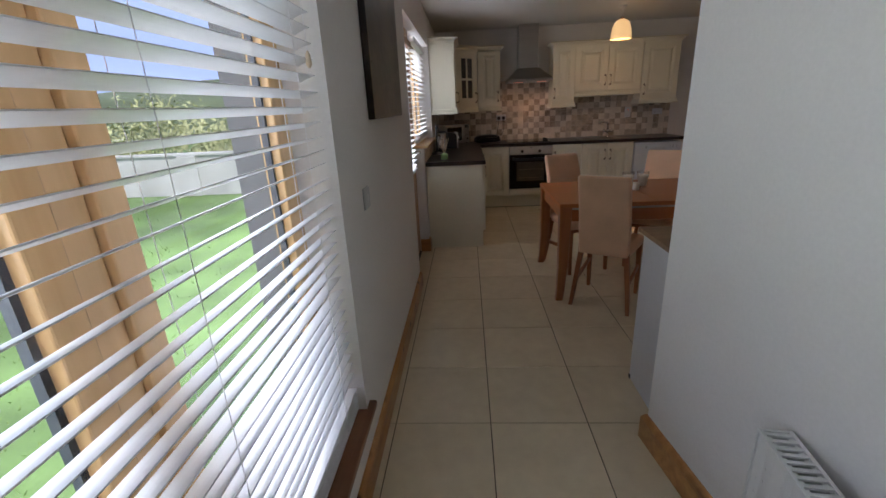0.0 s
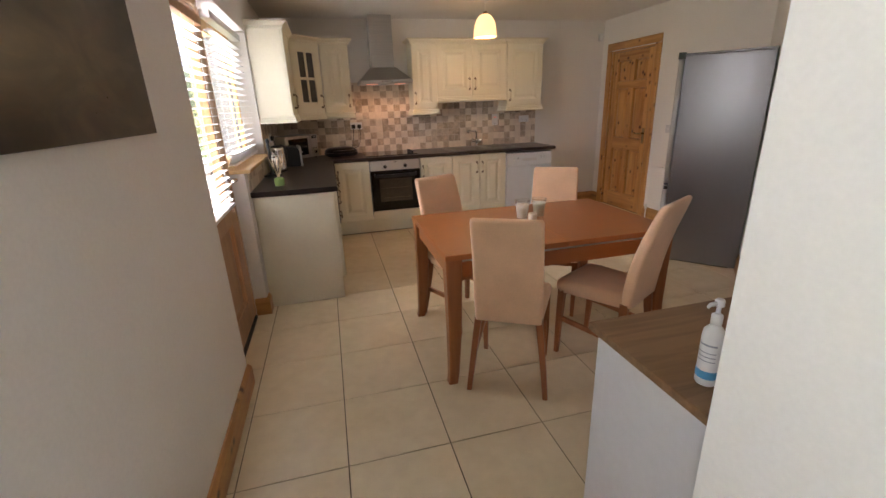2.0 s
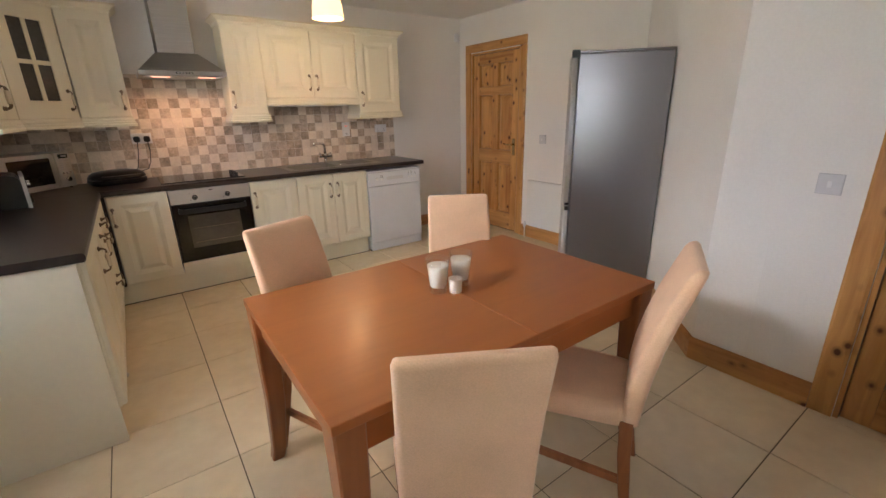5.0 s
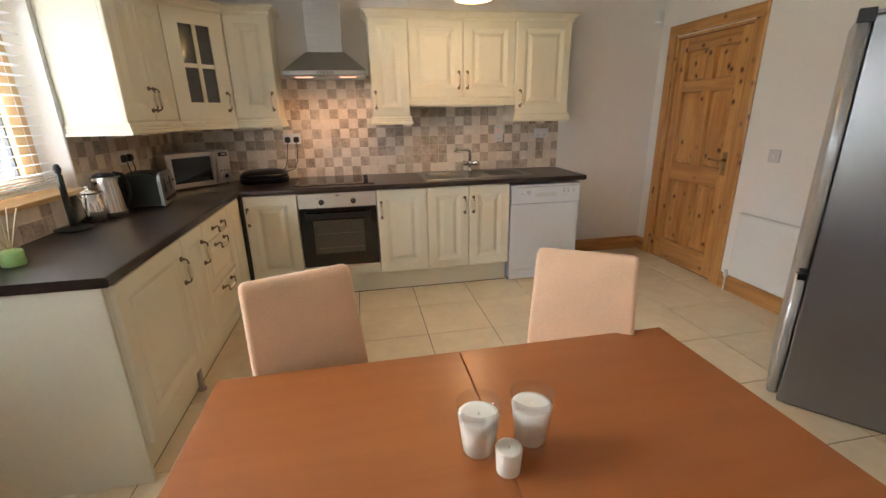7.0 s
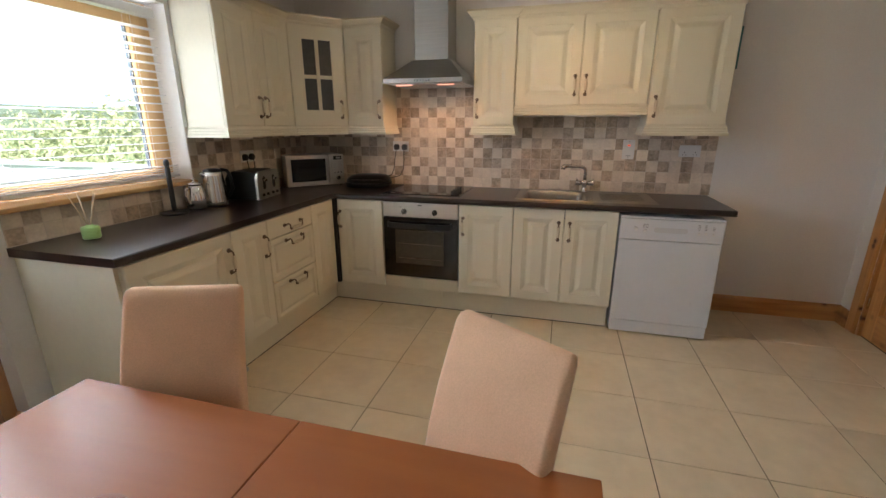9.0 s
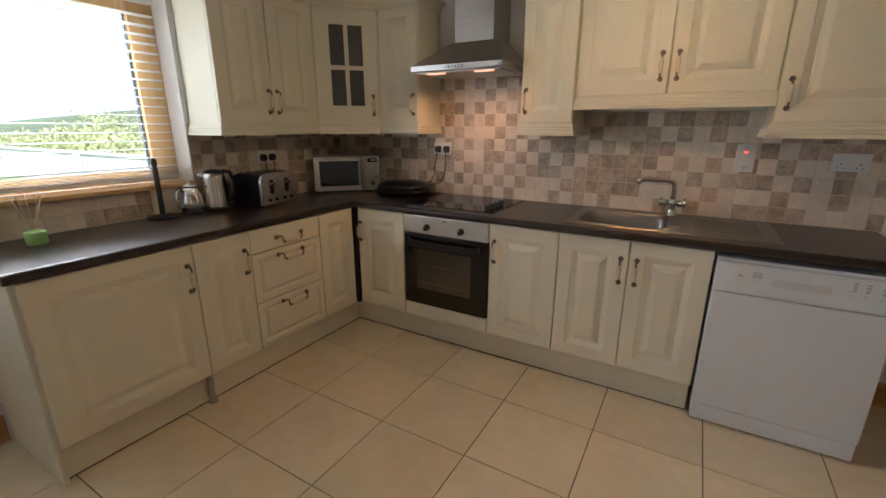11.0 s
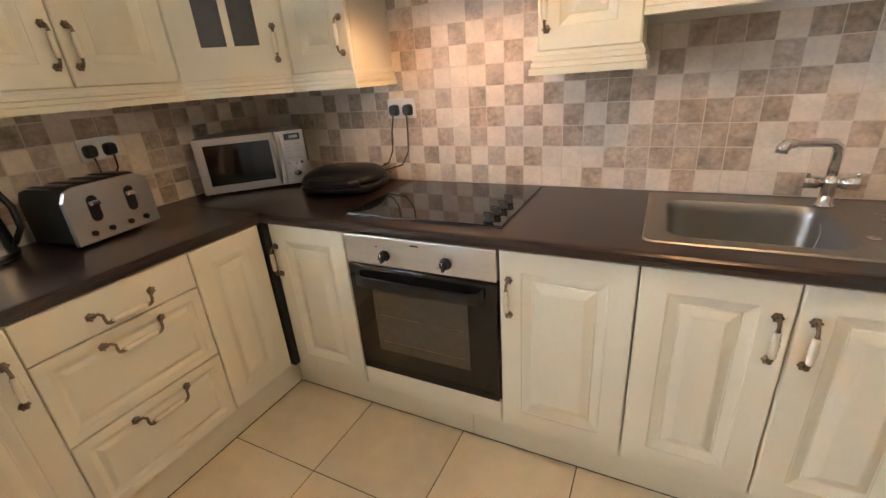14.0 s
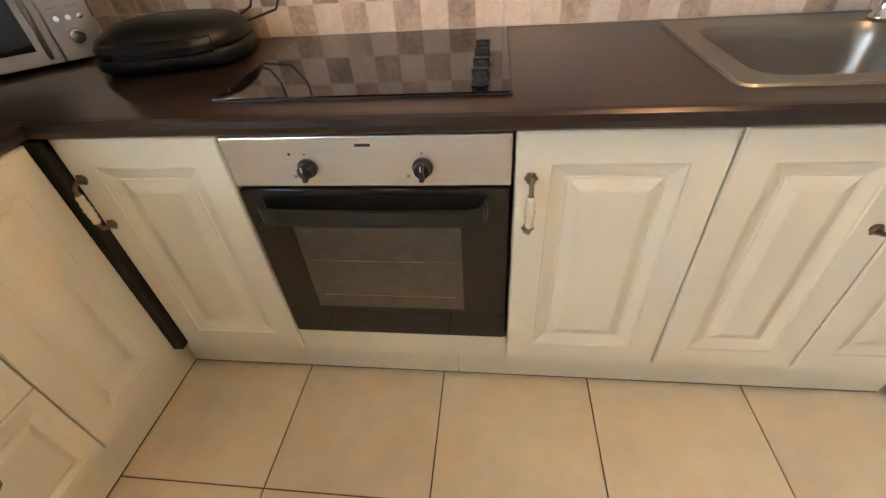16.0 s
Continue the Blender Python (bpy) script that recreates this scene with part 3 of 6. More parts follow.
def pine_door(name, m, w, h, handle_x, flip, label, metal):
    """Six-panel pine leaf with its lining and architrave; front faces -y, x runs along the wall."""
    d = thing(name, m, label, "door", kind="structure")
    for x0, x1, z0, z1, ax in ((-0.095, -0.002, 0, h + 0.005, "z"), (w + 0.002, w + 0.095, 0, h + 0.005, "z"), (-0.095, w + 0.095, h + 0.008, h + 0.098, "y")):
        bm = bmesh.new()
        raised(bm, x0, z0, x1, z1, 0, ((0, 0), (0.0, -0.014), (0.012, -0.02), (0.02, -0.02)), 0.0)
        part("architrave", bm, "pine_z" if ax == "z" else "pine_x", d)
    for x0, x1 in ((0, 0.02), (w - 0.02, w)):
        part("lining", cube(x0, 0.0, 0, x1, 0.12, h), "pine_z", d)
    part("lining", cube(0.02, 0.0, h - 0.02, w - 0.02, 0.12, h), "pine_x", d)
    part("backing", cube(0.02, 0.075, 0, w - 0.02, 0.12, h - 0.02), "pine_z", d)
    a, b, f = 0.024, w - 0.024, 0.018
    st = 0.105
    cx = w / 2
    for x0, x1 in ((a, a + st), (b - st, b)):
        part("stile", cube(x0, f, 0.006, x1, f + 0.04, h - 0.024, 0.003), "pine_z", d)
    rails = [(0.006, 0.205), (0.80, 0.955), (1.58, 1.67), (h - 0.135, h - 0.024)]
    for z0, z1 in rails:
        part("rail", cube(a + st, f + 0.0005, z0, b - st, f + 0.0395, z1, 0.003), "pine_x", d)
    for (_, z0), (z1, _) in zip(rails, rails[1:]):
        part("mullion", cube(cx - 0.05, f + 0.001, z0, cx + 0.05, f + 0.039, z1, 0.003), "pine_z", d)
        for x0, x1 in ((a + st, cx - 0.05), (cx + 0.05, b - st)):
            bm = bmesh.new()
            raised(bm, x0, z0, x1, z1, f, ((0, 0.002), (0.003, 0.030), (0.011, 0.031), (0.015, 0.020), (0.052, 0.008), (0.058, 0.006)), f + 0.034)
            part("panel", bm, "pine_z", d)
    h1 = lever(d, handle_x, 1.0, flip, metal)
    h1.location = (0, f, 0)
    for z in (0.25, 1.02, 1.80):
        part("hinge", tube(bmesh.new(), [(0.022 if flip < 0 else w - 0.022, 0.012, z - 0.04), (0.022 if flip < 0 else w - 0.022, 0.012, z + 0.04)], 0.006), "brass", d)
    return d


pine_door("door_1", pose(RX, 6.60, 0, 0, 0, -90), 0.82, 2.055, 0.735, -1, "closed knotty pine six-panel door in pine architrave", "brass")
pine_door("door_2", pose(3.12, 2.555, 0, 0, 0, -90), 0.80, 2.055, 0.075, 1, "closed knotty pine door beside the sideboard", "brass")


# ---- windows, glazed door and blinds on the west wall ----
def bar(parent, name, y0, z0, y1, z1, x0, x1, mats, bevel=0.004):
    return part(name, cube(x0, y0, z0, x1, y1, z1, bevel), mats, parent)


def pane(parent, y0, z0, y1, z1, x):
    p = part("pane", cube(x - 0.004, y0, z0, x, y1, z1), "pane", parent)
    p.visible_shadow = False
    return p


def sash(win, y0, z0, y1, z1, x, w=0.06, d=0.055, foot=None):
    foot = foot or w
    bar(win, "sash_stile", y0, z0, y0 + w, z1, x - d, x, "frame_z")
    bar(win, "sash_stile", y1 - w, z0, y1, z1, x - d, x, "frame_z")
    bar(win, "sash_rail", y0 + w, z0, y1 - w, z0 + foot, x - d + 0.001, x - 0.001, "frame_y")
    bar(win, "sash_rail", y0 + w, z1 - w, y1 - w, z1, x - d + 0.001, x - 0.001, "frame_y")
    g = 0.012
    for a in ((y0 + w, z0 + foot, y0 + w + g, z1 - w), (y1 - w - g, z0 + foot, y1 - w, z1 - w)):
        bar(win, "gasket", *a, x - d + 0.012, x - d + 0.03, "gasket", 0)
    pane(win, y0 + w, z0 + foot, y1 - w, z1 - w, x - 0.025)


win = thing("window_1", pose(0, 0, 0), "tall golden timber window with two sashes above a low sill", "window", kind="structure")
XF = -0.315
bar(win, "window_frame", -0.70, 0.31, -0.64, 2.12, XF - 0.07, XF, "frame_z")
bar(win, "window_frame", 1.375, 0.31, 1.44, 2.12, XF - 0.07, XF, "frame_z")
bar(win, "window_frame", -0.64, 0.31, 1.375, 0.37, XF - 0.07, XF, "frame_y")
bar(win, "window_frame", -0.64, 2.06, 1.375, 2.12, XF - 0.07, XF, "frame_y")
bar(win, "mullion", 0.575, 0.37, 0.64, 2.06, XF - 0.07, XF - 0.002, "frame_z")
sash(win, -0.635, 0.375, 0.572, 2.055, XF + 0.012)
sash(win, 0.643, 0.375, 1.372, 2.055, XF + 0.012)
bm = bmesh.new()
box(bm, XF, -0.76, 0.287, WX + 0.030, 1.50, 0.312, 0.006)
part("window_sill", bm, "sill", win, "brown varnished timber sill")
for y0, y1 in ((-0.7, -0.68), (1.42, 1.44)):
    bar(win, "outer_reveal", y0, 0.31, y1, 2.12, OUT - 0.01, XF - 0.072, "render", 0)

win2 = thing("window_2", pose(0, 0, 0), "golden timber kitchen window beside the glazed door", "window", kind="structure")
bar(win2, "window_frame", 4.335, 1.095, 4.40, 2.12, XF - 0.07, XF, "frame_z")
bar(win2, "window_frame", 5.41, 1.095, 5.468, 2.12, XF - 0.07, XF, "frame_z")
bar(win2, "window_frame", 4.40, 1.095, 5.41, 1.120, XF - 0.07, XF, "frame_y")
bar(win2, "window_frame", 4.40, 2.065, 5.41, 2.12, XF - 0.07, XF, "frame_y")
sash(win2, 4.403, 1.122, 5.407, 2.062, XF + 0.012, 0.080, foot=0.042)
bm = bmesh.new()
box(bm, XF, 4.30, 1.068, WX + 0.045, 5.47, 1.094, 0.006)
part("window_sill", bm, "frame_y", win2, "varnished timber sill with a rounded nose")

bar(win2, "outer_reveal", 5.452, 1.07, 5.469, 2.118, OUT - 0.01, XF - 0.072, "render", 0)
bar(win2, "outer_sill", 4.335, 1.066, 5.451, 1.085, OUT - 0.04, XF - 0.072, "render", 0)

# the half-glazed back door
bd = thing("back_door", pose(-0.265, 3.40, 0, 0, 0, 90), "closed brown timber back door, glazed above a wooden panel", "door", kind="structure")
for x0, x1, z0, z1, mt in ((0.002, 0.06, 0.0, 2.12, "door_wood"), (0.875, 0.93, 0.0, 2.12, "door_wood")):
    part("door_frame", cube(x0, 0.0, z0, x1, 0.09, z1, 0.003), mt, bd)
part("door_frame", cube(0.06, 0.0, 2.06, 0.875, 0.09, 2.12, 0.003), "frame_y", bd)
part("threshold", cube(0.06, -0.012, 0.0, 0.875, 0.09, 0.022, 0.003), "gap", bd)
for x0, x1 in ((0.062, 0.155), (0.735, 0.873)):
    part("stile", cube(x0, 0.002, 0.024, x1, 0.057, 2.058, 0.004), "door_wood", bd)
for z0, z1 in ((0.024, 0.20), (0.76, 0.90), (1.955, 2.058)):
    part("rail", cube(0.155, 0.003, z0, 0.735, 0.056, z1, 0.004), "door_wood", bd)
bm = bmesh.new()
raised(bm, 0.155, 0.20, 0.735, 0.76, 0.004, ((0, 0.008), (0.018, 0.022), (0.022, 0.022), (0.07, 0.016), (0.075, 0.016)), 0.045)
part("panel", bm, "door_wood", bd)
p = part("pane", cube(0.155, 0.03, 0.90, 0.735, 0.034, 1.955), "pane", bd)
p.visible_shadow = False
h1 = lever(bd, 0.785, 1.02, -1, "chrome")
h1.location = (0, 0.002, 0)
h1.scale = (1, 1.25, 1)


def blind(name, x, y0, y1, z0, z1, tilt, label, valance="blind", pitch=0.046, first=None, stack=0):
    """Slats from the height first upwards; spare slats lie stacked on the bottom rail."""
    b = thing(name, pose(x, y0, 0), label, "blind")
    w = y1 - y0
    part("headrail", cube(-0.03, 0, z1 - 0.05, 0.03, w, z1, 0.003), valance, b)
    part("bottom_rail", cube(-0.025, 0.003, z0, 0.025, w - 0.003, z0 + 0.02, 0.004), "blind", b)
    first = first or z0 + 0.045
    rows = [(first + k * pitch, tilt) for k in range(int((z1 - 0.07 - first) / pitch) + 1)] + [(z0 + 0.029 + 0.013 * k, -5) for k in range(stack)]
    bm = bmesh.new()
    loft(bm, [[(sx, yy, 0.0022 * (1 - (sx / 0.025) ** 2) + o) for sx, o in ((-0.025, 0), (-0.012, 0), (0, 0), (0.012, 0), (0.025, 0),
                                                                          (0.025, -0.0024), (0.012, -0.0024), (0, -0.0024), (-0.012, -0.0024), (-0.025, -0.0024))]
              for yy in (0.003, w * 0.25, w * 0.5, w * 0.75, w - 0.003)])
    me = mesh_of("slat", bm, "blind")
    for z, lean in rows:
        part("slat", me, None, b, "", pose(random.uniform(-0.001, 0.001), 0, z, random.uniform(-0.12, 0.12), lean + random.uniform(-1.5, 1.5), 0))
    for k in range(max(2, round(w / 0.5))):
        yy = 0.16 + k * (w - 0.32) / (max(2, round(w / 0.5)) - 1)
        bm = bmesh.new()
        for sx in (-0.027, 0.027):
            tube(bm, [(sx, yy, z0 + 0.01), (sx, yy, z1 - 0.05)], 0.0009, 5)
        part("ladder_cord", bm, "blind", b)
    return b


b1 = blind("venetian_blind", -0.225, -0.68, 1.425, 0.33, 2.10, -19, "wide white slatted blind, lowered with open slats", pitch=0.0443, first=0.4885, stack=6)
part("pull_cord", tube(bmesh.new(), [(0.036, 2.02, 2.05), (0.037, 2.02, 1.62)], 0.0012, 5), "blind", b1)
part("cord_toggle", lathe(bmesh.new(), [(0.002, 1.62), (0.007, 1.61), (0.009, 1.585), (0.003, 1.575)], 0.037, 2.02, 10), "reed", b1)
blind("venetian_blind", -0.245, 4.385, 5.43, 1.115, 2.085, -3, "white slatted blind lowered over the kitchen window", stack=4, first=1.19)
blind("venetian_blind", -0.240, 3.545, 4.09, 0.90, 1.99, -4, "narrow white slatted blind hung on the glazed door", "door_wood")

# ---- kitchen units ----
def handle_mesh(h=0.062, drop=0.0):
    """Bronze bow handle with a cream ceramic grip, upright; drop lets the grip hang to one side."""
    bm = bmesh.new()
    for z in (-h, h):
        s = 1 if z > 0 else -1
        tube(bm, [(0, 0, z), (0, -0.006, z), (0, -0.010, z)], [0.0115, 0.0115, 0.008], 10)
        for k in range(6):
            q = k * math.pi / 3
            tube(bm, [(0.0105 * math.cos(q), -0.002, z + 0.0105 * math.sin(q)), (0.0105 * math.cos(q), -0.0065, z + 0.0105 * math.sin(q))], 0.0036, 5)
        if drop:
            neck = [(0, -0.008, z), (-0.006, -0.022, z - s * 0.002), (-0.010, -0.030, z - s * 0.010), (-0.002, -0.034, z - s * 0.019), (drop * 0.5, -0.035, z - s * 0.019), (drop * 0.95, -0.034, z - s * 0.022), (drop * 1.1, -0.033, z - s * 0.030), (drop, -0.033, z - s * 0.040)]
            tube(bm, neck, [0.0075, 0.0052, 0.0045, 0.0045, 0.0046, 0.0052, 0.0068, 0.0088], 8)
        else:
            tube(bm, [(0, -0.008, z), (0, -0.02, z - s * 0.001), (0, -0.030, z - s * 0.007), (0, -0.033, z - s * 0.017), (0, -0.033, z - s * 0.032)], [0.0075, 0.005, 0.0045, 0.0045, 0.008], 8)
    rings = []
    g = h - (0.034 if drop else 0.024)
    for r, z in ((0.007, -1), (0.0095, -0.85), (0.0082, -0.62), (0.0105, -0.35), (0.0088, -0.18), (0.0118, 0), (0.0088, 0.18), (0.0105, 0.35), (0.0082, 0.62), (0.0095, 0.85), (0.007, 1)):
        rings.append([(drop + r * math.cos(2 * math.pi * k / 10), -0.033 + r * math.sin(2 * math.pi * k / 10), z * g) for k in range(10)])
    loft(bm, rings, True, 1, True)
    return mesh_of("handle", bm, ["bronze", "ceramic"])


HANDLE = handle_mesh()
WIDE_HANDLE = handle_mesh(0.088, 0.026)
DOOR_LOOPS = ((0, 0.004), (0.004, 0), (0.070, 0), (0.0725, 0.003), (0.077, 0.0035), (0.098, 0.0115), (0.102, 0.0125), (0.104, 0.010), (0.108, 0.0105), (0.130, 0.0015), (0.136, 0))
DRAWER_LOOPS = ((0, 0.003), (0.003, 0), (0.032, 0), (0.034, 0.0025), (0.048, 0.0085), (0.051, 0.0085), (0.064, 0.001), (0.067, 0))


def front(parent, name, x0, z0, x1, z1, handle=None, flat=False, across=False):
    """A moulded door or drawer front, 20 mm thick, with its handle at (x, z)."""
    w, h = x1 - x0, z1 - z0
    loops = ((0, 0.003), (0.003, 0)) if flat else DOOR_LOOPS
    k = min(1.0, (min(w, h) / 2 - 0.022) / 0.136)
    if min(w, h) < 0.29 and not flat:
        loops = DRAWER_LOOPS
        k = min(1.0, (min(w, h) / 2 - 0.012) / 0.067)
    bm = bmesh.new()
    raised(bm, x0 + 0.0015, z0 + 0.0015, x1 - 0.0015, z1 - 0.0015, 0, [(a * (k if a > 0.003 else 1), d) for a, d in loops], 0.02)
    ob = part(name, bm, "cream", parent)
    if handle:
        part("handle", WIDE_HANDLE if across else HANDLE, None, ob, "bronze bow handle with cream ceramic grip", pose(handle[0], 0, handle[1], 0, 90 if across else 0, 0))
    return ob


ZB, ZT = 0.178, 0.872


def base_unit(m, w, label, fronts, top=0.874):
    u = thing("base_cabinet", m, label, "cabinet", "cream kitchen units")
    part("body", cube(0.001, 0.021, ZB - 0.005, w - 0.001, 0.58, top), "carcass", u)
    for f in fronts:
        front(u, *f)
    return u


FX, FY = 0.43, 6.20      # planes of the door fronts


def left(y):
    return pose(FX, y, 0, 0, 0, 90)


def back(x):
    return pose(x, FY, 0)


u = base_unit(left(4.452), 0.618, "cream panelled base cabinet with one wide door", [("door", 0, ZB, 0.616, ZT, (0.582, 0.714))])
part("end_panel", cube(-0.018, 0.03, 0.0, 0.0005, 0.60, 0.874, 0.002), "carcass", u, "plain cream end panel down to the floor")
base_unit(left(5.07), 0.30, "narrow cream panelled base cabinet", [("door", 0, ZB, 0.30, ZT, (0.263, 0.716))])
base_unit(left(5.37), 0.495, "cream drawer unit with three drawers", [
    ("drawer", 0, 0.742, 0.495, ZT, (0.258, 0.804), True, True), ("drawer", 0, 0.457, 0.495, 0.740, (0.258, 0.702), False, True),
    ("drawer", 0, ZB, 0.495, 0.455, (0.258, 0.418), False, True)])
base_unit(left(5.867), 0.308, "cream corner base panel beside the drawers", [("door", 0, ZB, 0.306, ZT)])
u = base_unit(back(0.452), 0.388, "cream panelled corner base cabinet", [("door", 0.0, ZB, 0.388, ZT, (0.026, 0.712))])
solid("corner_filler", cube(0.412, 6.178, ZB, 0.449, 6.23, 0.873), "gap", "dark filler strip in the corner between units", "filler")
base_unit(back(1.447), 0.40, "cream panelled base cabinet beside the oven", [("door", 0, ZB, 0.40, ZT, (0.033, 0.71))])
base_unit(back(1.849), 0.702, "cream double base cabinet under the sink", [
    ("door", 0, ZB, 0.350, ZT, (0.314, 0.714)), ("door", 0.352, ZB, 0.702, ZT, (0.388, 0.714))], 0.73)
pl = thing("plinth", pose(0, 0, 0), "cream plinth board under the window-wall base units", "plinth")
part("board", cube(0.345, 4.44, 0.006, 0.363, 6.262, 0.172, 0.002), "carcass", pl)
part("seal", cube(0.347, 4.44, 0.0, 0.3615, 6.262, 0.0055), "gap", pl, "dark sealing strip at the floor")
pl = thing("plinth", pose(0, 0, 0), "long cream plinth board under the back base units", "plinth")
part("board", cube(0.3635, 6.263, 0.006, 1.30, 6.281, 0.172, 0.002), "carcass", pl)
part("board", cube(1.302, 6.263, 0.006, 2.545, 6.281, 0.172, 0.002), "carcass", pl)
part("seal", cube(0.3635, 6.265, 0.0, 2.545, 6.281, 0.0055), "gap", pl, "dark sealing strip at the floor")
solid("unit_leg", lathe(bmesh.new(), [(0.022, 0.0), (0.022, 0.012), (0.014, 0.02), (0.014, 0.175)], 0.385, 5.075, 14), "metal_strip", "grey adjustable cabinet foot showing past the plinth", "cabinet foot")

# worktops
NOSE = [(0, 0.876), (0.012, 0.876), (0.019, 0.882), (0.021, 0.895), (0.019, 0.908), (0.012, 0.914), (0, 0.915)]
wt = thing("worktop", pose(0, 0, 0), "dark brown wood-effect worktop along the window wall", "worktop")
part("board", cube(WX, 4.42, 0.876, 0.417, 6.199, 0.915), "worktop_y", wt)
part("front_edge", sweep(bmesh.new(), [(0.417, 4.42), (0.417, 6.199)], NOSE), "worktop_y", wt)
wt = thing("worktop", pose(0, 0, 0), "dark brown wood-effect worktop with sink and hob", "worktop")
# the board leaves an opening for the sink
HX0, HX1, HY0, HY1 = 1.885, 2.345, 6.31, 6.705
bm = bmesh.new()
for a in ((WX, 6.1995, HX0, 6.820), (HX0, 6.1995, HX1, HY0), (HX0, HY1, HX1, 6.820), (HX1, 6.1995, 3.228, 6.820)):
    box(bm, a[0], a[1], 0.876, a[2], a[3], 0.915)
part("board", bm, "worktop", wt)
part("front_edge", sweep(bmesh.new(), [(0.438, 6.1995), (3.228, 6.1995)], NOSE), "worktop", wt)
part("end_edge", cube(3.2282, 6.1995, 0.8765, 3.2295, 6.820, 0.9145), "gap", wt)
part("joint", cube(-0.17, 6.1990, 0.9151, 0.417, 6.2005, 0.9154), "gap", wt)

# oven
o = thing("oven", back(0.845), "built-in electric oven with steel panel and black glass door", "oven", "kitchen appliances")
part("body", cube(0.004, 0.03, 0.20, 0.594, 0.56, 0.868), "black", o)
bm = bmesh.new()
box(bm, 0.002, -0.004, 0.755, 0.596, 0.03, 0.868, 0.003)
part("control_panel", bm, "oven_steel", o, "brushed steel control panel")
bm = bmesh.new()
box(bm, 0.004, -0.006, 0.275, 0.594, 0.03, 0.75, 0.004)
d = part("oven_door", bm, "oven_glass", o, "black glass oven door")
part("window", cube(0.10, -0.0075, 0.385, 0.49, -0.0062, 0.655), mat("oven_window", (0.085, 0.070, 0.052), 0.07, var=0.1, rvar=0.02), d, "tinted glass window")
bm = bmesh.new()
way = [(0.045, -0.005, 0.706), (0.046, -0.026, 0.702), (0.056, -0.038, 0.698), (0.085, -0.043, 0.696), (0.30, -0.045, 0.695), (0.51, -0.043, 0.696), (0.539, -0.038, 0.698), (0.549, -0.026, 0.702), (0.55, -0.005, 0.706)]
loft(bm, [[(x + (0.008 if x < 0.3 else -0.008) * e, y + 0.009 * e, z + dz) for e, dz in ((0, -0.020), (1, -0.020), (1, 0.020), (0, 0.020))] for x, y, z in way])
part("handle", bm, "black", d, "black bow handle")
for z in (0.548, 0.43):
    part("rack", tube(bmesh.new(), [(0.125, -0.0085, z), (0.47, -0.0085, z)], 0.0012, 5), "bronze", d)
for kx in (0.177, 0.419):
    bm = bmesh.new()
    rings = []
    for r, y in ((0.021, -0.004), (0.021, -0.010), (0.017, -0.014), (0.016, -0.026), (0.014, -0.029)):
        rings.append([(kx + r * math.cos(a * math.pi / 10), y, 0.80 + r * math.sin(a * math.pi / 10)) for a in range(20)])
    loft(bm, rings, True, 0, False)
    box(bm, kx - 0.005, -0.036, 0.781, kx + 0.005, -0.02, 0.819, 0.002)
    kn = part("knob", bm, "black", o)
    part("pointer", cube(kx - 0.0012, -0.0365, 0.806, kx + 0.0012, -0.0362, 0.817), "white", kn)
    part("mark", cube(kx - 0.0018, -0.0048, 0.829, kx + 0.0018, -0.0044, 0.832), "black", o)
    part("symbol", cube(kx - 0.036, -0.0048, 0.776, kx - 0.027, -0.0044, 0.783), "grey", o)
part("indicator", cube(0.142, -0.0048, 0.828, 0.147, -0.0044, 0.834), "black", o)
part("badge", cube(0.286, -0.0049, 0.846, 0.318, -0.0044, 0.852), "black", o, "small dark maker's mark")
solid("oven_filler", cube(0.846, 6.201, 0.178, 1.443, 6.22, 0.270, 0.002), "cream", "cream filler board under the oven", "filler")
solid("oven_slot", cube(0.846, 6.205, 0.869, 1.443, 6.25, 0.8755), "gap", "dark ventilation gap above the oven", "filler")

# dishwasher
d = thing("dishwasher", pose(2.562, 6.198, 0), "white freestanding dishwasher under the worktop end", "dishwasher", "kitchen appliances")
part("body", cube(0.002, 0.03, 0.015, 0.62, 0.58, 0.835, 0.004), "appliance", d)
part("top", cube(0.0, 0.0, 0.836, 0.622, 0.58, 0.852, 0.004), "appliance", d)
part("door", cube(0.0, 0.0, 0.10, 0.622, 0.029, 0.69, 0.005), "appliance", d)
pn = part("control_panel", cube(0.0, -0.006, 0.693, 0.622, 0.029, 0.835, 0.006), "appliance", d)
part("kickboard", cube(0.004, 0.006, 0.012, 0.618, 0.029, 0.096, 0.003), "appliance", d)
bm = bmesh.new()
loft(bm, [[(x, -0.0065, z) for x, _, z in [(p[0], 0, p[1]) for p in rounded(0.20, 0.034, 0.014, 0, 0.31, 0.765)]],
          [(x, 0.004, z) for x, _, z in [(p[0], 0, p[1]) for p in rounded(0.185, 0.022, 0.009, 0, 0.31, 0.765)]]])
part("grip", bm, "paper_side", pn, "recessed grey grip")
part("grip_light", lathe(bmesh.new(), [(0.010, 0), (0.010, 0.002), (0.008, 0.003)], 0, 0, 18), "white", pn, "round white catch", pose(0.385, -0.003, 0.765, 90, 0, 0))
for gx, gz, r in ((0.10, 0.765, 0.013), (0.155, 0.757, 0.010), (0.475, 0.752, 0.009), (0.515, 0.757, 0.009), (0.560, 0.752, 0.009)):
    part("button", lathe(bmesh.new(), [(r, 0), (r, 0.004), (r * 0.8, 0.006)], 0, 0, 18), "white", pn, "", pose(gx, -0.006, gz, 90, 0, 0))
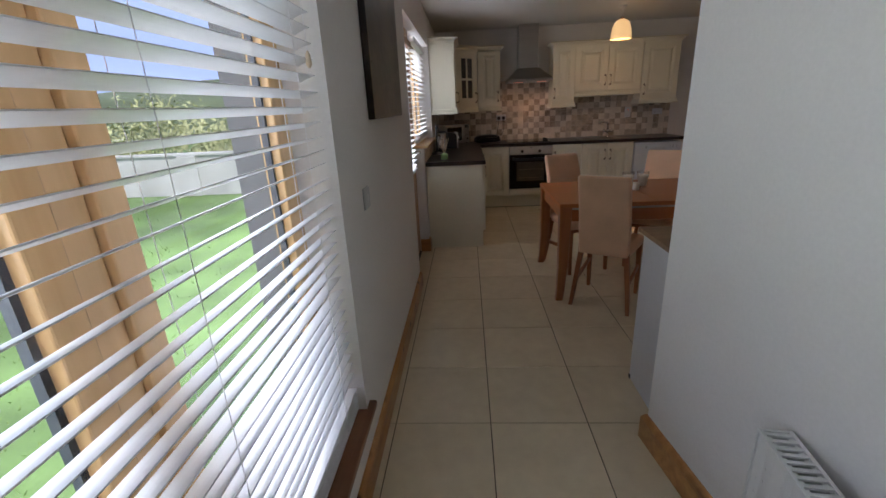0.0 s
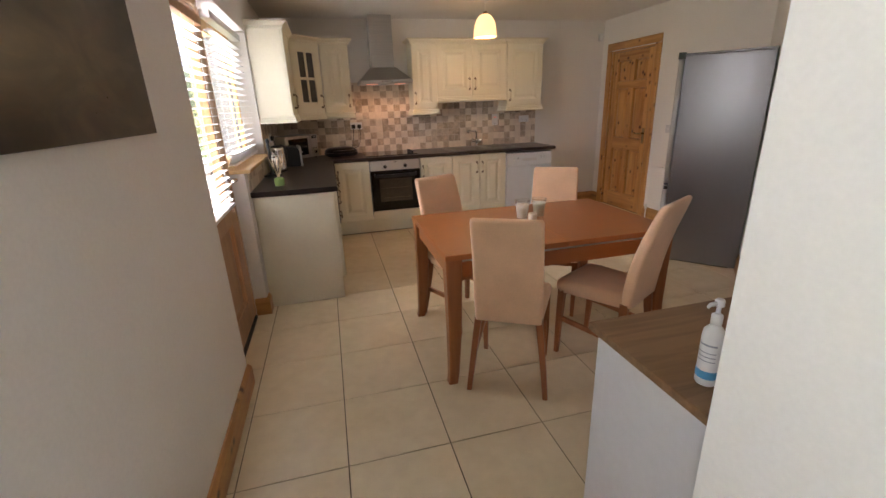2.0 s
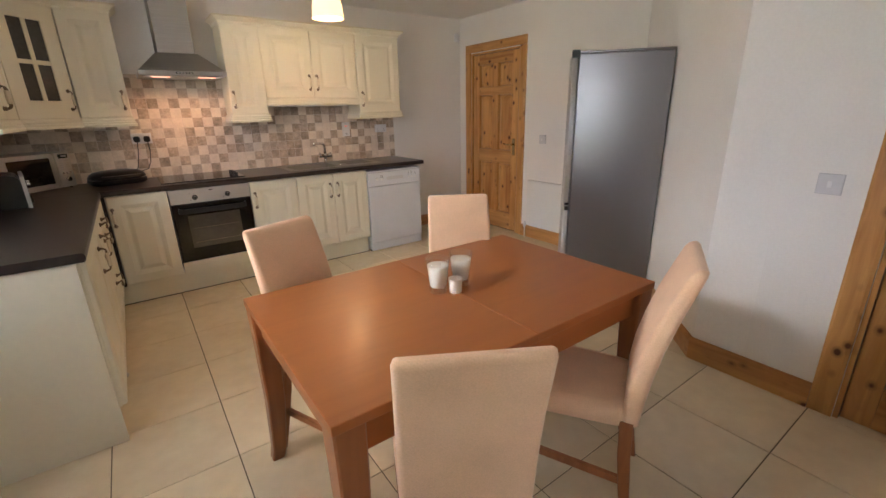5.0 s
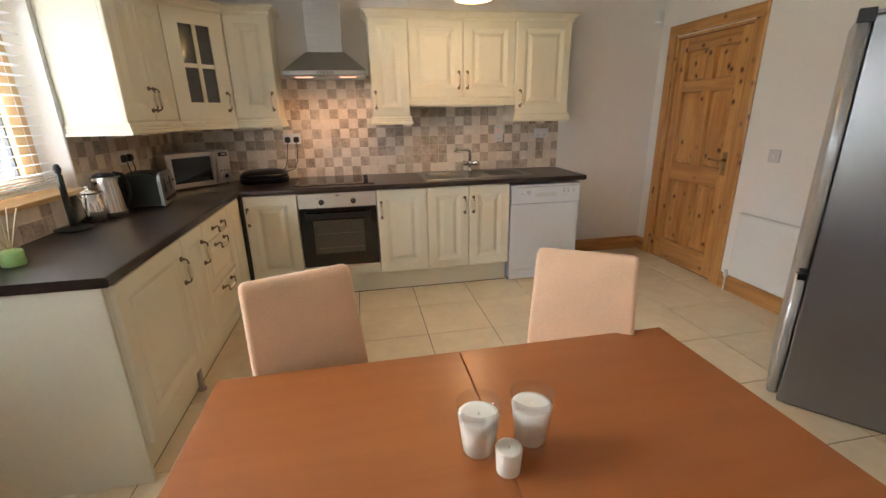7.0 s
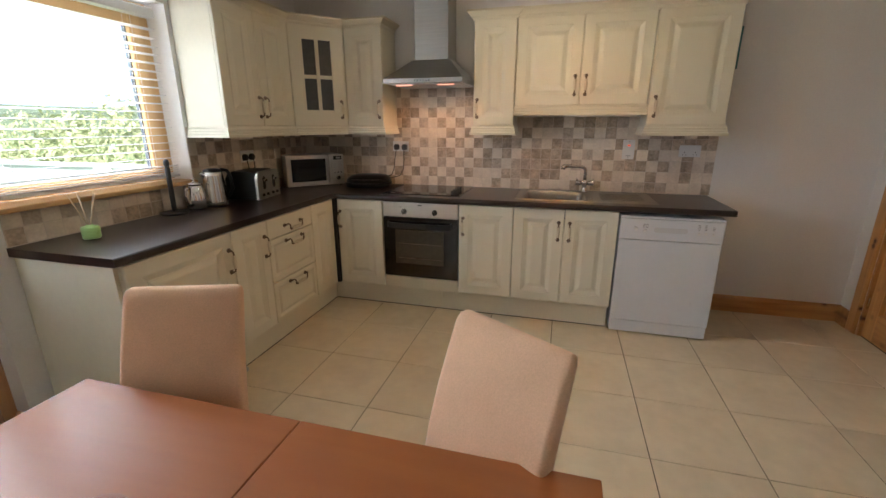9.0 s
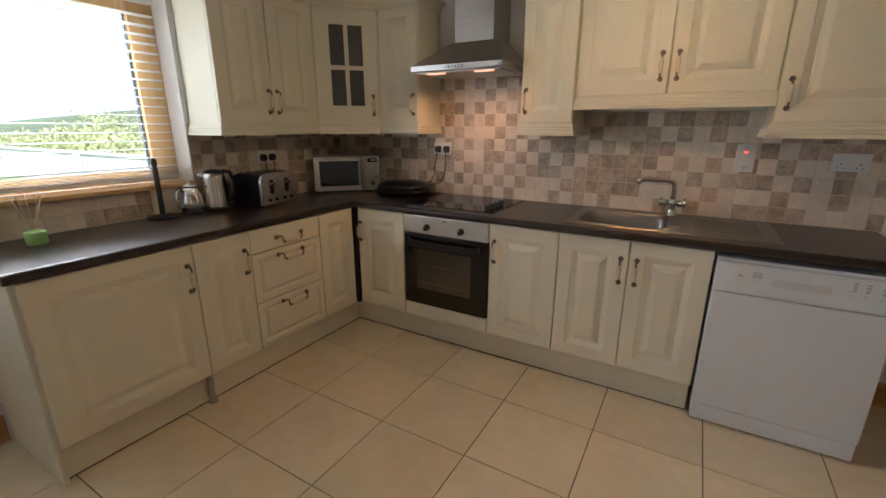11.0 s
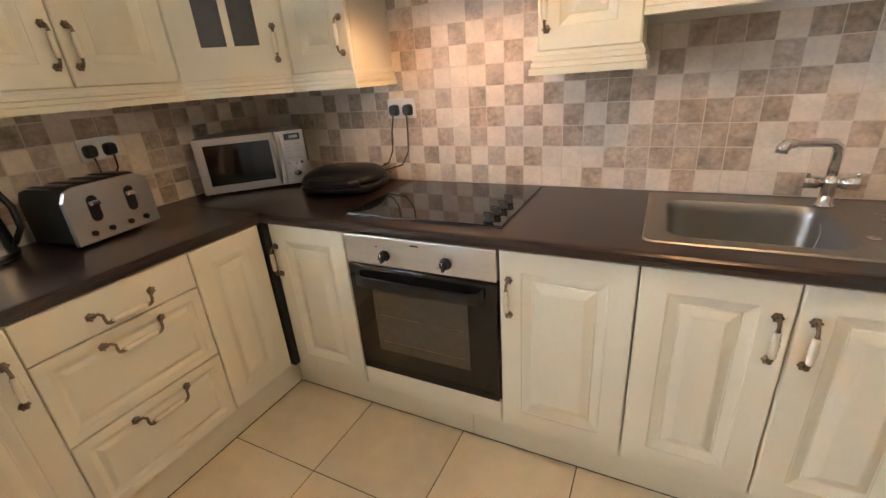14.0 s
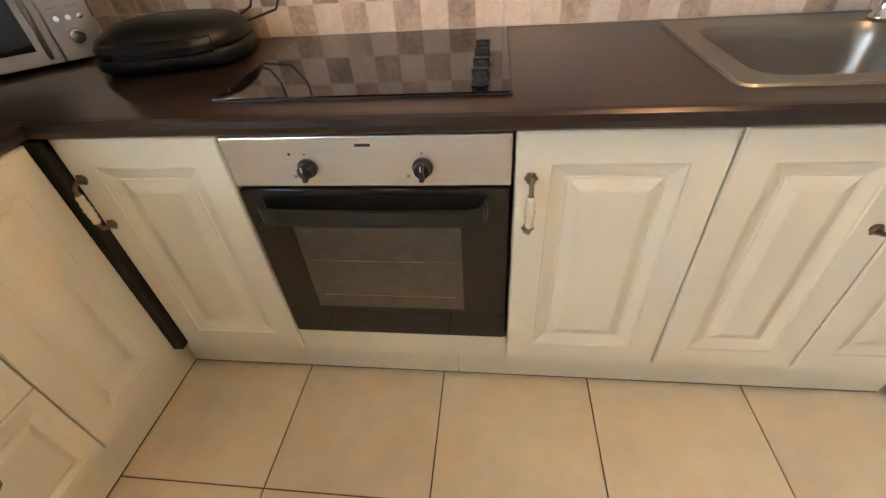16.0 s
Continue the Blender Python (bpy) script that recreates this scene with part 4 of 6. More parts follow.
for gx, rows in ((0.088, 1), (0.140, 3), (0.158, 3), (0.466, 4), (0.505, 4), (0.552, 3)):
    for j in range(rows):
        part("legend", cube(gx, -0.0066, 0.778 + j * 0.010, gx + 0.014, -0.0061, 0.781 + j * 0.010), "print", pn)
for gx in (0.02, 0.60):
    part("foot", lathe(bmesh.new(), [(0.016, 0.0), (0.016, 0.014)], gx, 0.06, 12), "black", d)

# hob
h = thing("hob", pose(0.818, 6.262, 0.915), "black ceramic glass hob set in the worktop", "hob", "kitchen appliances")
part("trim", cube(0, 0, 0.0005, 0.622, 0.528, 0.004, 0.001), "black", h)
part("glass", cube(0.004, 0.004, 0.0042, 0.618, 0.524, 0.008, 0.001), "black_gloss", h)
for k in range(4):
    bm = bmesh.new()
    lathe(bm, [(0.018, 0.008), (0.018, 0.014), (0.014, 0.018), (0.013, 0.030), (0.011, 0.032)], 0.558, 0.05 + 0.072 * k, 16)
    box(bm, 0.541, 0.046 + 0.072 * k, 0.02, 0.575, 0.054 + 0.072 * k, 0.038, 0.002)
    part("knob", bm, "black", h)

# sink with drainer and mixer tap
s = thing("sink", pose(1.842, 6.266, 0.915), "stainless steel inset sink with drainer", "sink")
bm = bmesh.new()
hole = rounded(0.435, 0.375, 0.06, 0.003, 0.277, 0.241, 6)
outer = rounded(0.96, 0.524, 0.03, 0.001, 0.48, 0.262, 6)
rim = rounded(0.952, 0.516, 0.028, 0.006, 0.48, 0.262, 6)
inner = rounded(0.455, 0.395, 0.07, 0.004, 0.277, 0.241, 6)
loft(bm, [outer, rim, rounded(0.935, 0.50, 0.026, 0.004, 0.48, 0.262, 6), inner, hole], False, 0, False)
part("rim", bm, "sink", s)
bm = bmesh.new()
loft(bm, [hole, rounded(0.424, 0.364, 0.06, -0.008, 0.277, 0.241, 6), rounded(0.415, 0.355, 0.06, -0.03, 0.277, 0.241, 6), rounded(0.405, 0.345, 0.06, -0.125, 0.277, 0.241, 6),
          rounded(0.385, 0.325, 0.055, -0.143, 0.277, 0.241, 6), rounded(0.35, 0.29, 0.05, -0.150, 0.277, 0.241, 6), rounded(0.05, 0.05, 0.02, -0.155, 0.275, 0.245, 6)], False, 0, True)
bm.faces.new([bm.verts.new(p) for p in rounded(0.05, 0.05, 0.02, -0.155, 0.275, 0.245, 6)])
part("basin", bm, "sink", s)
for k in range(6):
    part("drain_rib", tube(bmesh.new(), [(0.60, 0.13 + 0.05 * k, 0.0035), (0.61, 0.13 + 0.05 * k, 0.0055), (0.88, 0.13 + 0.05 * k, 0.0055), (0.89, 0.13 + 0.05 * k, 0.0035)], 0.004, 8), "sink", s)
part("overflow", lathe(bmesh.new(), [(0.016, 0.004), (0.016, 0.007), (0.010, 0.0075)], 0.53, 0.16, 18), "chrome", s, "small round drainer outlet")
part("waste", lathe(bmesh.new(), [(0.04, -0.154), (0.04, -0.151), (0.03, -0.1505)], 0.275, 0.245, 20), "chrome", s)
bm = bmesh.new()
tube(bm, [(0.45, 0.27, 0.0), (0.452, 0.255, -0.03), (0.445, 0.245, -0.06), (0.43, 0.24, -0.09), (0.40, 0.24, -0.13)], 0.0015, 5)
part("plug_chain", bm, "chrome", s)
t = thing("mixer_tap", pose(2.335, 6.70, 0.921), "chrome monobloc mixer tap with lever wings", "tap")
bm = bmesh.new()
lathe(bm, [(0.026, 0), (0.026, 0.006), (0.019, 0.012), (0.018, 0.06), (0.022, 0.066), (0.022, 0.088), (0.015, 0.094), (0.012, 0.10)], 0, 0, 20)
part("body", bm, "chrome", t)
part("spout", tube(bmesh.new(), [(0, 0, 0.095), (0, 0, 0.16), (-0.004, -0.004, 0.182), (-0.022, -0.018, 0.196), (-0.045, -0.040, 0.20), (-0.135, -0.13, 0.212), (-0.160, -0.155, 0.212), (-0.168, -0.163, 0.204), (-0.170, -0.165, 0.19)],
                   [0.014, 0.0135, 0.0135, 0.0135, 0.013, 0.0135, 0.016, 0.016, 0.015], 12), "chrome", t)
for sx in (-1, 1):
    bar_end = part("lever", tube(bmesh.new(), [(sx * 0.010, 0, 0.072), (sx * 0.026, 0, 0.073), (sx * 0.027, 0, 0.073), (sx * 0.060, 0, 0.075), (sx * 0.066, 0, 0.0755), (sx * 0.067, 0, 0.0755)], [0.0145, 0.0145, 0.0185, 0.0205, 0.0205, 0.018], 16), "chrome", t)
    part("wing", tube(bmesh.new(), [(sx * 0.055, -0.004, 0.090), (sx * 0.058, -0.010, 0.103), (sx * 0.060, -0.013, 0.108)], [0.006, 0.005, 0.003], 8), "chrome", bar_end)


# ---- wall units ----
def wall_unit(m, w, zb, zt, label, doors, depth=0.29):
    u = thing("wall_cabinet", m, label, "cabinet", "cream kitchen units")
    part("body", cube(0.0, 0.021, zb, w, depth, zt), "carcass", u)
    for f in doors:
        front(u, *f)
    return u


WZ, WT = 1.425, 2.165
DX, DY = 0.13, 6.53
wall_unit(pose(DX, 5.50, 0, 0, 0, 90), 0.72, WZ, WT, "cream panelled wall cabinet with two doors beside the window", [
    ("door", 0, WZ, 0.358, WT, (0.328, 1.55)), ("door", 0.36, WZ, 0.72, WT, (0.392, 1.55))], 0.303)
# corner unit with a glazed door
L = math.hypot(0.295, 0.31)
ang = math.degrees(math.atan2(0.31, 0.295))
cu = thing("corner_cabinet", pose(DX, 6.22, 0, 0, 0, ang), "cream corner wall cabinet with a four-pane glazed door", "cabinet", "cream kitchen units")
inv = pose(DX, 6.22, 0, 0, 0, ang).inverted()
plan = [inv @ Vector(p) for p in ((DX - 0.012, 6.224, 0), (0.421, 6.542, 0), (0.421, 6.822, 0), (WX + 0.004, 6.822, 0), (WX + 0.004, 6.224, 0))]
bm = bmesh.new()
loft(bm, [[(p.x, p.y, WZ) for p in plan], [(p.x, p.y, WT) for p in plan]])
part("body", bm, "carcass", cu)
g0, g1, gz0, gz1 = 0.105, L - 0.105, 1.545, 2.055
gm, gh = (g0 + g1) / 2, 1.79
bm = bmesh.new()
rect = lambda e, y: [(0.004 + e, y, WZ + e), (L - 0.004 - e, y, WZ + e), (L - 0.004 - e, y, WT - e), (0.004 + e, y, WT - e)]
hole4 = lambda y: [(g0, y, gz0), (g1, y, gz0), (g1, y, gz1), (g0, y, gz1)]
loft(bm, [rect(0, 0.018), rect(0, 0.003), rect(0.003, 0.0), hole4(0.0), hole4(0.018)], False, closed=True)
cd = part("door", bm, "cream", cu)
part("glazing_bar", cube(gm - 0.014, 0.002, gz0, gm + 0.014, 0.016, gz1, 0.002), "cream", cd)
for x0, x1 in ((g0, gm - 0.014), (gm + 0.014, g1)):
    part("glazing_bar", cube(x0, 0.0025, gh - 0.014, x1, 0.0155, gh + 0.014, 0.002), "cream", cd)
for x0, x1 in ((g0, gm - 0.014), (gm + 0.014, g1)):
    for z0, z1 in ((gz0, gh - 0.014), (gh + 0.014, gz1)):
        part("pane", cube(x0, 0.010, z0, x1, 0.013, z1), "dark_pane", cd, "dark leaded glass pane")
part("handle", HANDLE, None, cd, "bronze bow handle with cream ceramic grip", pose(L - 0.045, 0, 1.55))
wall_unit(pose(0.428, DY, 0), 0.317, WZ, WT, "cream panelled wall cabinet beside the hood", [("door", 0, WZ, 0.317, WT, (0.283, 1.55))])
wall_unit(pose(1.475, DY, 0), 0.305, WZ, WT, "narrow cream panelled wall cabinet", [("door", 0, WZ, 0.305, WT, (0.03, 1.55))])
wall_unit(pose(1.783, DY + 0.022, 0), 0.91, 1.565, WT, "cream double wall cabinet above the sink", [
    ("door", 0, 1.565, 0.454, WT, (0.418, 1.70)), ("door", 0.456, 1.565, 0.91, WT, (0.492, 1.70))], 0.268)
wall_unit(pose(2.696, DY, 0), 0.487, WZ, WT, "cream panelled wall cabinet at the end of the run", [("door", 0, WZ, 0.487, WT, (0.04, 1.55))])

CORN = [(-0.02, 2.150), (0.004, 2.150), (0.010, 2.160), (0.010, 2.172), (0.026, 2.186), (0.040, 2.196), (0.048, 2.200), (0.048, 2.213), (-0.02, 2.213)]


def pelmet(z):
    return [(-0.02, z + 0.068), (0.005, z + 0.068), (0.007, z + 0.057), (0.012, z + 0.054), (0.012, z + 0.041), (0.009, z + 0.039), (0.016, z + 0.036), (0.016, z + 0.024), (0.013, z + 0.022), (0.021, z + 0.019), (0.021, z), (-0.02, z)]


LEFT_RUN = [(WX, 5.50), (DX, 5.50), (DX, 6.22), (0.425, DY), (0.745, DY), (0.745, 6.815)]
RIGHT_RUN = [(1.475, 6.815), (1.475, DY), (1.781, DY), (1.781, DY + 0.022), (2.695, DY + 0.022), (2.695, DY), (3.184, DY), (3.184, 6.815)]
for run, lab in ((LEFT_RUN, "corner units"), (RIGHT_RUN, "units above the sink")):
    solid("cornice", sweep(bmesh.new(), run, CORN), "cream", "moulded cream cornice along the top of the " + lab, "cornice")
solid("pelmet", sweep(bmesh.new(), LEFT_RUN, pelmet(1.357)), "cream", "moulded cream light pelmet under the corner units", "pelmet")
solid("pelmet", sweep(bmesh.new(), RIGHT_RUN[:3] + [(1.781, 6.815)], pelmet(1.357)), "cream", "moulded cream light pelmet under the narrow unit", "pelmet")
solid("pelmet", sweep(bmesh.new(), [(1.781, DY + 0.022), (2.695, DY + 0.022)], pelmet(1.497)), "cream", "moulded cream light pelmet under the double unit", "pelmet")
solid("pelmet", sweep(bmesh.new(), [(2.695, 6.815), (2.695, DY), (3.184, DY), (3.184, 6.815)], pelmet(1.357)), "cream", "moulded cream light pelmet under the end unit", "pelmet")
solid("hanging_board", cube(3.188, 6.800, 1.80, 3.276, 6.822, 2.07, 0.003), "teal", "thin teal board hung on the wall beside the cabinet", "board")

# cooker hood
hd = thing("cooker_hood", pose(1.138, 6.80, 0), "stainless steel chimney cooker hood with two lamps lit", "cooker hood")
bm = bmesh.new()
R4 = lambda w, y0, y1, z: [(-w / 2, y0, z), (w / 2, y0, z), (w / 2, y1, z), (-w / 2, y1, z)]
loft(bm, [R4(0.592, -0.475, 0.0, 1.722), R4(0.598, -0.48, 0.0, 1.726), R4(0.598, -0.48, 0.0, 1.755), R4(0.59, -0.472, 0.0, 1.760), R4(0.30, -0.25, 0.0, 1.905), R4(0.275, -0.24, 0.0, 1.908)])
part("canopy", bm, "steel", hd)
part("chimney", cube(-0.132, -0.232, 1.909, 0.132, 0.018, 2.463, 0.002), "steel", hd)
part("filter", cube(-0.27, -0.44, 1.7165, 0.27, -0.05, 1.7215), "metal_strip", hd)
strip = part("button_strip", cube(-0.058, -0.4825, 1.7345, 0.058, -0.4802, 1.7475), "black", hd, "black strip of push buttons")
for k in range(5):
    part("button", cube(-0.052 + 0.022 * k, -0.485, 1.7365, -0.036 + 0.022 * k, -0.4825, 1.7455, 0.001), "panel_steel", strip)
for hx in (-0.16, 0.16):
    bm = bmesh.new()
    loft(bm, [rounded(0.125, 0.036, 0.017, 1.7105, hx, -0.41), rounded(0.125, 0.036, 0.017, 1.716, hx, -0.41)])
    part("lamp_lens", bm, "bulb", hd, "lit warm lamp lens")

# ---- things on the worktop ----
WTOP = 0.9155
mw = thing("microwave", pose(0.118, 6.487, WTOP, 0, 0, 46.5), "silver microwave oven turned across the corner", "microwave", "kitchen appliances")
part("body", cube(-0.245, 0.012, 0.012, 0.245, 0.30, 0.270, 0.006), "metal_strip", mw)
dm = part("door", cube(-0.245, 0.0, 0.012, 0.135, 0.0115, 0.270, 0.003), "panel_steel", mw)
part("window", cube(-0.205, -0.0015, 0.05, 0.085, 0.001, 0.238), "black_gloss", dm)
bm = bmesh.new()
tube(bm, [(0.108, 0, 0.03), (0.108, -0.022, 0.045), (0.110, -0.027, 0.15), (0.108, -0.022, 0.255), (0.108, 0, 0.27)], 0.007, 8)
part("handle", bm, "steel", dm)
cp = part("control_panel", cube(0.136, 0.0, 0.012, 0.245, 0.0115, 0.270, 0.003), "panel_steel", mw)
part("display", cube(0.155, -0.0015, 0.225, 0.228, 0.001, 0.256), "lcd", cp)
part("digits", cube(0.178, -0.002, 0.234, 0.218, -0.0014, 0.248), "grey", cp)
part("badge", cube(0.168, -0.0008, 0.2615, 0.212, -0.0002, 0.2655), "grey", cp, "small grey maker's mark")
for r in range(5):
    part("button", cube(0.196, -0.003, 0.203 - r * 0.0165, 0.226, 0.0, 0.2095 - r * 0.0165, 0.001), "metal_strip", cp)
    part("legend", cube(0.152, -0.0008, 0.205 - r * 0.0165, 0.178, -0.0002, 0.2075 - r * 0.0165), "grey", cp)
for c in range(3):
    bm = bmesh.new()
    tube(bm, [(0.163 + c * 0.027, 0, 0.115), (0.163 + c * 0.027, -0.004, 0.115)], 0.007, 12)
    part("button", bm, "chrome", cp)
bm = bmesh.new()
tube(bm, [(0.19, 0, 0.07), (0.19, -0.016, 0.07), (0.19, -0.018, 0.07)], [0.02, 0.018, 0.014], 20)
part("dial", bm, "chrome", cp)
for fx in (-0.22, 0.22):
    for fy in (0.03, 0.27):
        part("foot", lathe(bmesh.new(), [(0.012, 0), (0.012, 0.012)], fx, fy, 10), "black", mw)

gr = thing("contact_grill", pose(0.55, 6.615, WTOP, 0, 0, 14) @ Matrix.Diagonal((1.14, 1.1, 1.05, 1)), "closed black contact grill", "grill", "kitchen appliances")
bm = bmesh.new()
loft(bm, [rounded(0.29, 0.23, 0.06, 0.004), rounded(0.33, 0.26, 0.08, 0.012), rounded(0.335, 0.262, 0.08, 0.035), rounded(0.325, 0.255, 0.08, 0.043)], True, 0, True)
part("base", bm, "grill_black", gr)
bm = bmesh.new()
loft(bm, [rounded(0.325, 0.255, 0.09, 0.046), rounded(0.33, 0.26, 0.09, 0.056), rounded(0.31, 0.245, 0.09, 0.076), rounded(0.26, 0.20, 0.08, 0.094), rounded(0.16, 0.12, 0.05, 0.103), rounded(0.06, 0.05, 0.02, 0.105)], True, 0, True)
part("lid", bm, "grill_black", gr)
bm = bmesh.new()
loft(bm, [[(x, -0.118 - 0.052 * (1 - (x / 0.13) ** 4) * q, z) for x in (-0.115, -0.08, -0.03, 0.03, 0.08, 0.115)] + [(0.105, -0.09, z), (-0.105, -0.09, z)] for z, q in ((0.040, 0.7), (0.046, 0.95), (0.060, 1.0), (0.072, 0.75))], True, 0, False)
part("handle", bm, "grill_black", gr)
part("badge", cube(-0.02, -0.01, 0.1056, 0.02, 0.002, 0.1066), "grey", gr)

to = thing("toaster", pose(0.128, 5.694, WTOP, 0, 0, 99) @ Matrix.Diagonal((1.03, 1.14, 1.08, 1)), "black and steel four-slot toaster", "toaster", "kitchen appliances")
bm = bmesh.new()
loft(bm, [[(x, y, z) for y, z in ((0.0, 0.015), (0.0, 0.15), (0.02, 0.183), (0.05, 0.192), (0.15, 0.192), (0.18, 0.183), (0.20, 0.15), (0.20, 0.015))] for x in (0.012, 0.288)], True, 0)
part("body", bm, "black", to)
bm = bmesh.new()
loft(bm, [[(x, y, z) for x, z in ((0.0, 0.012), (0.30, 0.012), (0.30, 0.15), (0.285, 0.18), (0.255, 0.192), (0.045, 0.192), (0.015, 0.18), (0.0, 0.15))] for y in (-0.012, 0.004)], True, 0)
part("front_plate", bm, "panel_steel", to)
for sx in (0.085, 0.215):
    bm = bmesh.new()
    loft(bm, [[(p[0], y, p[1]) for p in rounded(0.036, 0.085, 0.017, 0, sx, 0.115)] for y in (-0.0135, -0.011)])
    sl = part("lever_slot", bm, "black", to)
    part("lever", cube(sx - 0.016, -0.03, 0.125, sx + 0.016, -0.013, 0.142, 0.004), "chrome", sl)
    for kx in (-0.03, 0.03):
        part("dial", tube(bmesh.new(), [(sx + kx, -0.011, 0.04), (sx + kx, -0.022, 0.04)], 0.009, 12), "black", to)
for k in range(4):
    part("slot", cube(0.03 + 0.065 * k, 0.03, 0.1921, 0.055 + 0.065 * k, 0.17, 0.1935), "gap", to)

ke = thing("kettle", pose(-0.070, 5.532, WTOP, 0, 0, -20), "brushed steel jug kettle with black handle", "kettle", "kitchen appliances")
part("base", lathe(bmesh.new(), [(0.072, 0), (0.074, 0.002), (0.074, 0.008), (0.07, 0.0095)], 0, 0, 28), "black", ke)
part("jug", lathe(bmesh.new(), [(0.077, 0.010), (0.079, 0.016), (0.078, 0.03), (0.071, 0.13), (0.063, 0.20), (0.060, 0.222)], 0, 0, 32), "kettle_steel", ke)
part("band", lathe(bmesh.new(), [(0.0795, 0.024), (0.080, 0.026), (0.0795, 0.028)], 0, 0, 32), "gap", ke)
part("lid", lathe(bmesh.new(), [(0.056, 0.2225), (0.052, 0.235), (0.03, 0.243), (0.008, 0.245)], 0, 0, 28), "black", ke)
part("handle", tube(bmesh.new(), [(0.02, 0.045, 0.235), (0.03, 0.085, 0.225), (0.035, 0.105, 0.17), (0.035, 0.105, 0.10), (0.025, 0.075, 0.05)], [0.012, 0.012, 0.011, 0.011, 0.010], 8), "black", ke)
part("spout", tube(bmesh.new(), [(0, -0.045, 0.185), (0, -0.07, 0.213), (0, -0.078, 0.222)], [0.020, 0.014, 0.010], 10), "kettle_steel", ke)

po = thing("teapot", pose(-0.095, 5.395, WTOP, 0, 0, 10) @ Matrix.Diagonal((1.12, 1.12, 1.12, 1)), "small stainless steel teapot", "teapot")
part("body", lathe(bmesh.new(), [(0.045, 0), (0.052, 0.006), (0.058, 0.04), (0.055, 0.08), (0.043, 0.12), (0.038, 0.135)], 0, 0, 28), "chrome", po)
part("lid", lathe(bmesh.new(), [(0.039, 0.1355), (0.034, 0.146), (0.012, 0.152), (0.006, 0.156), (0.009, 0.165), (0.006, 0.172)], 0, 0, 24), "chrome", po)
part("handle", tube(bmesh.new(), [(0.0, -0.040, 0.125), (0.0, -0.075, 0.12), (0.0, -0.085, 0.085), (0.0, -0.07, 0.04), (0.0, -0.052, 0.03)], 0.0055, 8), "chrome", po)
part("spout", tube(bmesh.new(), [(0.0, 0.05, 0.06), (0.0, 0.075, 0.095), (0.0, 0.085, 0.125)], [0.012, 0.008, 0.006], 8), "chrome", po)

rh = thing("kitchen_roll_holder", pose(-0.105, 5.232, WTOP), "empty black kitchen roll holder", "roll holder")
part("base", lathe(bmesh.new(), [(0.080, 0), (0.082, 0.006), (0.078, 0.012), (0.02, 0.018)], 0, 0, 28), "black", rh)
part("rod", lathe(bmesh.new(), [(0.012, 0.0185), (0.014, 0.03), (0.014, 0.27), (0.010, 0.275), (0.012, 0.283), (0.017, 0.30), (0.012, 0.32), (0.004, 0.326)], 0, 0, 16), "black", rh)

di = thing("reed_diffuser", pose(0.008, 4.655, WTOP), "pale green reed diffuser pot with five reeds", "diffuser")
part("pot", lathe(bmesh.new(), [(0.034, 0), (0.037, 0.004), (0.038, 0.052), (0.034, 0.058), (0.016, 0.060), (0.015, 0.066), (0.012, 0.066)], 0, 0, 28), "green", di)
for k in range(5):
    a = 2 * math.pi * k / 5 + 0.4
    part("reed", tube(bmesh.new(), [(0.004 * math.cos(a), 0.004 * math.sin(a), 0.06), (0.055 * math.cos(a), 0.055 * math.sin(a), 0.215)], 0.0024, 6), "reed", di)


def socket(m, label, plugs=0, w=0.146, cables=()):
    """Double socket plate; front faces -y."""
    s = thing("wall_socket", m, label, "socket")
    part("plate", cube(-w / 2, -0.009, -0.043, w / 2, 0.0, 0.043, 0.003), "white", s)
    for k in range(2):
        sx = (-0.036, 0.036)[k]
        part("rocker", cube(sx - 0.026, -0.0115, 0.014, sx - 0.014, -0.009, 0.030, 0.001), "white", s)
        if k < plugs:
            bm = bmesh.new()
            loft(bm, [[(p[0], y, p[1]) for p in rounded(0.048 - e, 0.050 - e, 0.014, 0, sx, -0.006)] for y, e in ((-0.009, 0), (-0.026, 0.004), (-0.034, 0.014))])
            part("plug", bm, "black", s)
        else:
            for hx, hz, hw in ((0, -0.008, 0.004), (-0.011, -0.026, 0.003), (0.011, -0.026, 0.003)):
                part("pin_hole", cube(sx + hx - hw / 2, -0.0095, hz - 0.004, sx + hx + hw / 2, -0.0088, hz + 0.004), "gap", s)
    for pts in cables:
        part("cable", tube(bmesh.new(), pts, 0.0035, 7), "black", s)
    return s


socket(pose(0.777, 6.817, 1.250), "white double socket with two black plugs on the splashback", 2, cables=(
    [(-0.036, -0.03, -0.03), (-0.045, -0.04, -0.10), (-0.06, -0.03, -0.19), (-0.075, -0.05, -0.24), (-0.13, -0.09, -0.27)],
    [(0.036, -0.03, -0.03), (0.040, -0.04, -0.10), (0.028, -0.03, -0.19), (0.0, -0.05, -0.25), (-0.10, -0.10, -0.275)]))
socket(pose(3.067, 6.817, 1.240), "white double socket on the splashback", 0)
socket(pose(WX + 0.009, 5.995, 1.205, 0, 0, 90), "white double socket with black plugs above the toaster", 2, cables=(
    [(-0.036, -0.03, -0.03), (-0.036, -0.04, -0.09), (-0.05, -0.03, -0.14), (-0.08, -0.04, -0.19)],
    [(0.036, -0.03, -0.03), (0.03, -0.04, -0.08), (0.0, -0.03, -0.13), (-0.03, -0.04, -0.19)]))
cs = thing("cooker_switch", pose(2.641, 6.817, 1.246), "tall white cooker switch with a red neon", "switch")
part("plate", cube(-0.043, -0.010, -0.073, 0.043, 0, 0.073, 0.003), "white", cs)
